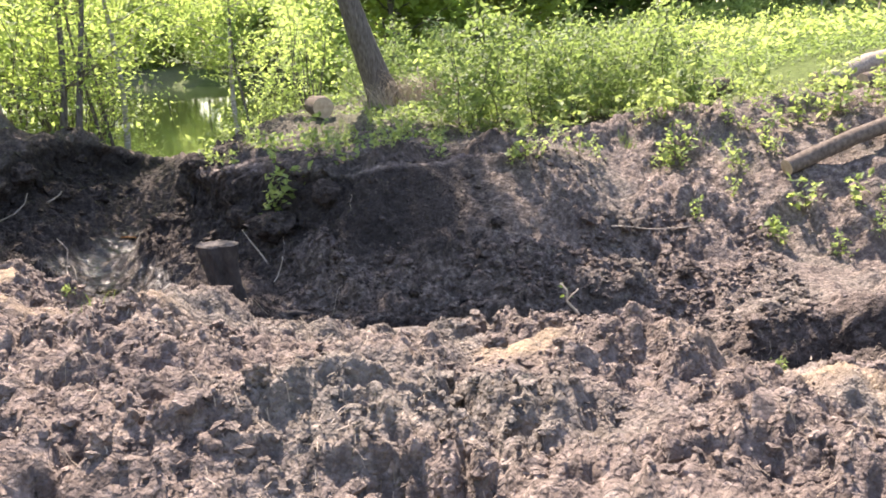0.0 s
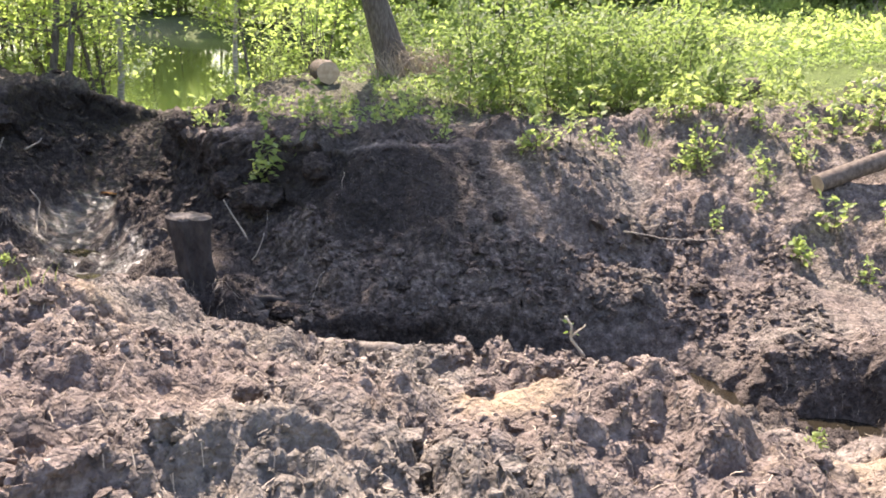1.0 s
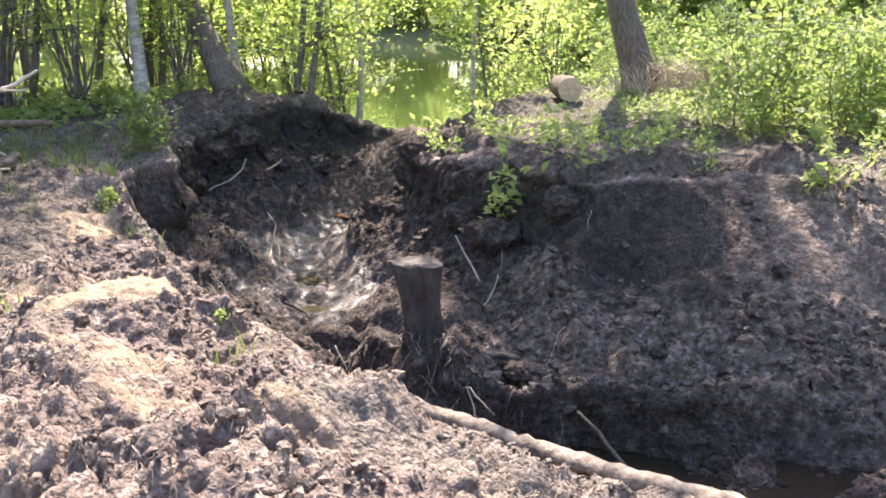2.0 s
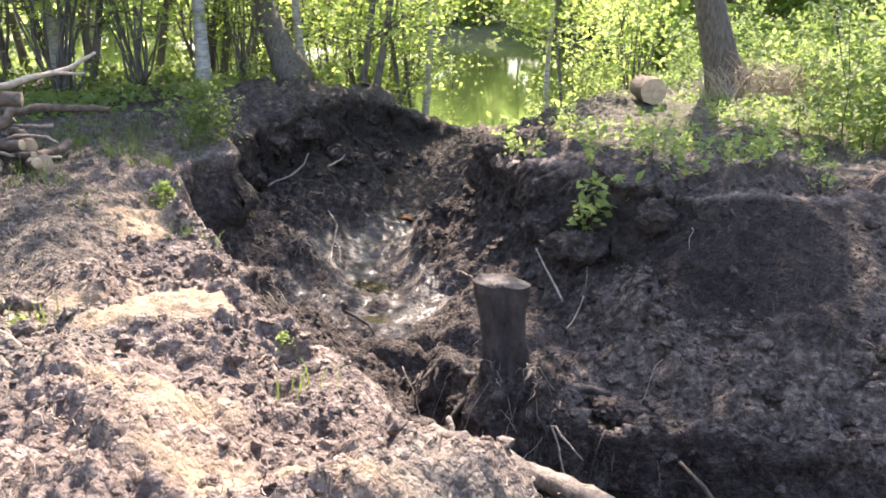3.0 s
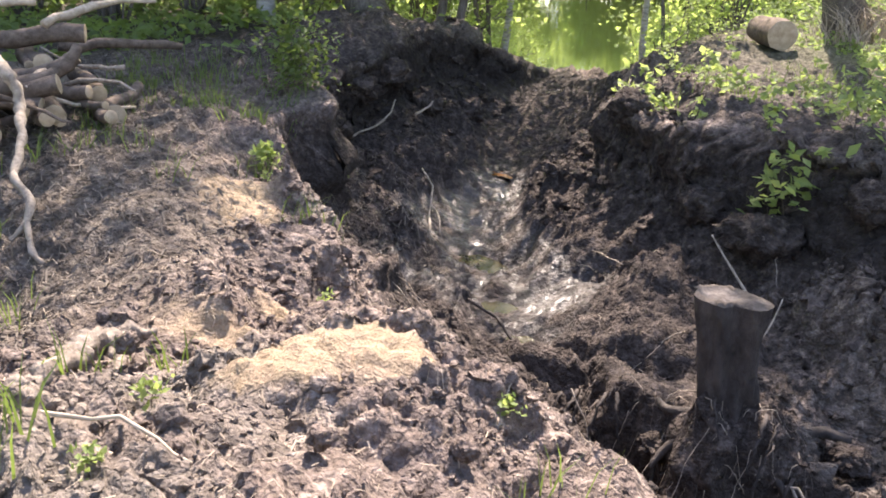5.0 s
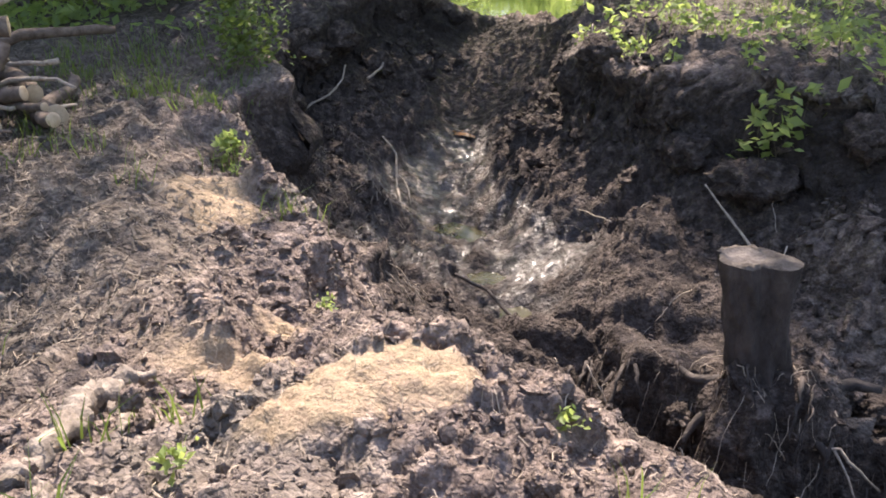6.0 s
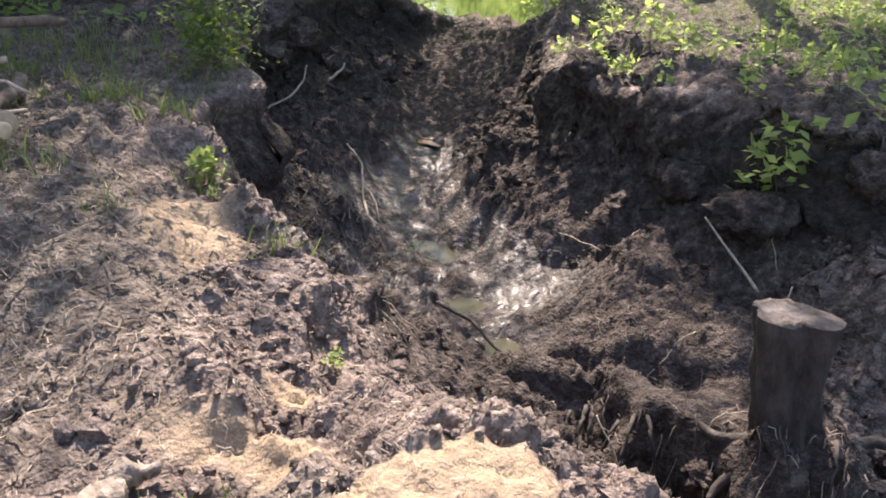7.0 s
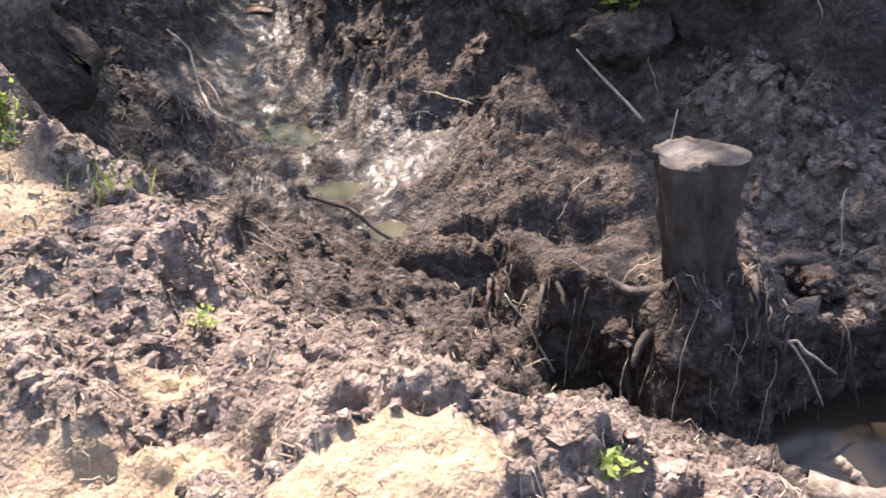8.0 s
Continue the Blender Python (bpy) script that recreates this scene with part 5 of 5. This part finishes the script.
def crumbs(rng, x, y, size, mat, name, label, sub=1):
    """Lumps of soil: broken, half-buried chunks of earth, each with its own shape."""
    bm = bmesh.new()
    bmesh.ops.create_icosphere(bm, subdivisions=sub, radius=1.0)
    bv = np.array([v.co for v in bm.verts])
    bf = np.array([[v.index for v in q.verts] for q in bm.faces])
    bm.free()
    n, m = len(x), len(bv)
    z = land(x, y)[0]
    turn = np.linalg.qr(rng.normal(0, 1, (n, 3, 3)))[0]
    # a few cutting planes break each chunk, then its corners are roughened
    cut = rng.normal(0, 1, (n, 5, 3))
    cut /= np.linalg.norm(cut, axis=2)[..., None]
    reach = np.einsum("nkj,mj->nkm", cut, bv)
    limit = rng.uniform(0.35, 0.85, (n, 5, 1))
    shrink = np.min(np.where(reach > limit, limit / np.maximum(reach, 1e-6), 1.0), axis=1)
    shape = bv[None] * (shrink * (1 + rng.normal(0, 0.15, (n, m))))[..., None]
    shape = shape * rng.uniform(0.65, 1.35, (n, 1, 3))
    shape = np.einsum("nij,nmj->nmi", turn, shape)
    shape[..., 2] *= 0.75
    s = size * np.exp(rng.normal(-0.15, 0.5, n))
    v = shape * s[:, None, None] + np.stack([x, y, z + 0.05 * s], -1)[:, None]
    f = bf[None] + (np.arange(n) * m)[:, None, None]
    return scatter_stuff(name, v.reshape(-1, 3), f.reshape(-1, 3), mat, label, "soil", smooth=False)


def heap_points(rng, n, x0, x1, y0, y1, humus_lo, humus_hi, clump):
    x, y = rng.uniform(x0, x1, n), rng.uniform(y0, y1, n)
    level, sand, humus, litter = land(x, y, False)
    on = (sand < 0.3) & ~((x < -3.1) & (y > 7.3) & (level < 0.55)) & (humus >= humus_lo) & (humus <= humus_hi) & (litter < 0.5) & (vnoise(x, y, 0.5, 23) + 0.5 * vnoise(x, y, 0.17, 24) > clump)
    return x[on], y[on]


x, y = heap_points(g, 30000, -5.4, 3.6, 2.0, 7.2, 0.0, 0.4, -0.3)
crumbs(g, x, y, 0.013, DRY_LUMP, "soil_crumbs", "crumbs of dry grey-brown soil on the heap", 1)
x, y = heap_points(g, 9000, -5.4, 3.6, 2.0, 7.2, 0.0, 0.4, 0.0)
crumbs(g, x, y, 0.026, DRY_LUMP, "soil_clods", "clods of dry grey-brown soil on the heap", 1)
x, y = heap_points(g, 15000, -6.6, 4.6, 5.4, 11.5, 0.4, 1.0, -0.1)
crumbs(g, x, y, 0.016, HUMUS_LUMP, "humus_crumbs", "crumbs of dark humus on the pit wall", 1)
x, y = heap_points(g, 3400, -6.6, 4.6, 5.4, 11.5, 0.4, 1.0, 0.0)
crumbs(g, x, y, 0.028, HUMUS_LUMP, "humus_clods", "clods of dark humus on the pit wall", 1)
# pale clods of subsoil that rolled down the far wall
x, y = g.uniform(-1.9, 3.2, 4600), g.uniform(7.0, 9.2, 4600)
level = land(x, y, False)[0]
on = (level < 1.15) & (level > 0.45) & (vnoise(x, y, 0.6, 45) > -0.35)
crumbs(g, x[on], y[on], 0.032, SUB_LUMP, "subsoil_clods", "pale grey-brown clods of subsoil on the trench wall", 1)


# broken lumps of root mat along the brinks of the pit
x, y = g.uniform(-7.2, -1.0, 9000), g.uniform(7.2, 13.2, 9000)
edge, hole, (_, drop) = ring_distance(x, y, RIM)
on = hole & (edge < 0.75) & (drop > 1.0) & (np.hypot(x + 5.6, y - 8.2) > 0.75) & (g.uniform(0, 1, 9000) < 0.62) & (vnoise(x, y, 0.4, 26) > -0.3)
crumbs(g, x[on], y[on], 0.036, HUMUS_LUMP, "root_mat_lumps", "broken lumps of dark root mat below the brink", 2)
x, y = g.uniform(-3.4, 0.4, 1900), g.uniform(6.3, 8.9, 1900)
v, f = straws(g, x, y, 0.065, 0.0022, 0.006)
scatter_stuff("root_threads", v, [tuple(q) for q in f], FIBRE, "tangled root threads round the stump", "litter")


# large single clods
def earth_clod(x, y, r, seed, mat=DRY_LUMP):
    rr = np.random.default_rng(seed)
    bm = bmesh.new()
    bmesh.ops.create_icosphere(bm, subdivisions=4, radius=r)
    sq = Vector((rr.uniform(0.8, 1.2), rr.uniform(0.8, 1.2), rr.uniform(0.65, 0.95)))
    for v in bm.verts:
        n = v.co.normalized()
        v.co = v.co * (1 + 0.35 * noise.noise(n * 1.6 + Vector((seed, 0, 0))) + 0.25 * noise.noise(n * 4 + Vector((0, seed, 0))) + 0.18 * noise.noise(n * 9) + 0.10 * noise.noise(n * 21))
        v.co = Vector((v.co.x * sq.x, v.co.y * sq.y, v.co.z * sq.z))
    me = bpy.data.meshes.new("earth_clod")
    bm.to_mesh(me)
    bm.free()
    me.polygons.foreach_set("use_smooth", [True] * len(me.polygons))
    me.materials.append(mat)
    ob = new("earth_clod", me)
    ob.location = (x, y, float(land(np.array([x]), np.array([y]), False)[0][0]) + r * 0.35)
    return tagged(ob, "large lump of dug earth lying on the heap", "clod", "large clods")


for k, (x, y, r) in enumerate([(-3.54, 5.08, 0.075), (-3.0, 4.55, 0.09), (-3.95, 4.75, 0.10), (-2.7, 4.9, 0.08), (0.45, 3.35, 0.10), (0.7, 3.55, 0.12), (1.0, 3.3, 0.09), (0.1, 3.1, 0.11),
                               (-0.4, 3.2, 0.10), (-1.3, 3.6, 0.11), (-1.9, 3.8, 0.10), (-2.3, 3.9, 0.12), (2.0, 3.4, 0.12), (1.6, 3.1, 0.09), (2.5, 3.3, 0.11), (-1.0, 2.8, 0.10), (-3.3, 5.5, 0.07),
                               (-4.2, 5.9, 0.08), (-4.6, 6.2, 0.09), (-2.1, 4.4, 0.09)]):
    earth_clod(x, y, r * 0.45, k + 1)
for k, (x, y, r) in enumerate([(2.6, 8.9, 0.16), (2.2, 8.2, 0.12), (1.4, 8.0, 0.1), (-0.5, 7.6, 0.1), (-3.62, 10.25, 0.34), (-2.75, 9.35, 0.3), (-2.25, 8.95, 0.38), (0.3, 8.4, 0.1),
                               (-1.6, 8.9, 0.3), (-6.55, 9.9, 0.38), (-6.6, 10.5, 0.33), (-6.58, 11.1, 0.4), (-6.4, 11.7, 0.34), (-6.1, 12.3, 0.36),
                               (-2.45, 6.95, 0.17), (-1.5, 7.25, 0.16)]):
    earth_clod(x, y, r * 0.6, k + 40, HUMUS_LUMP)
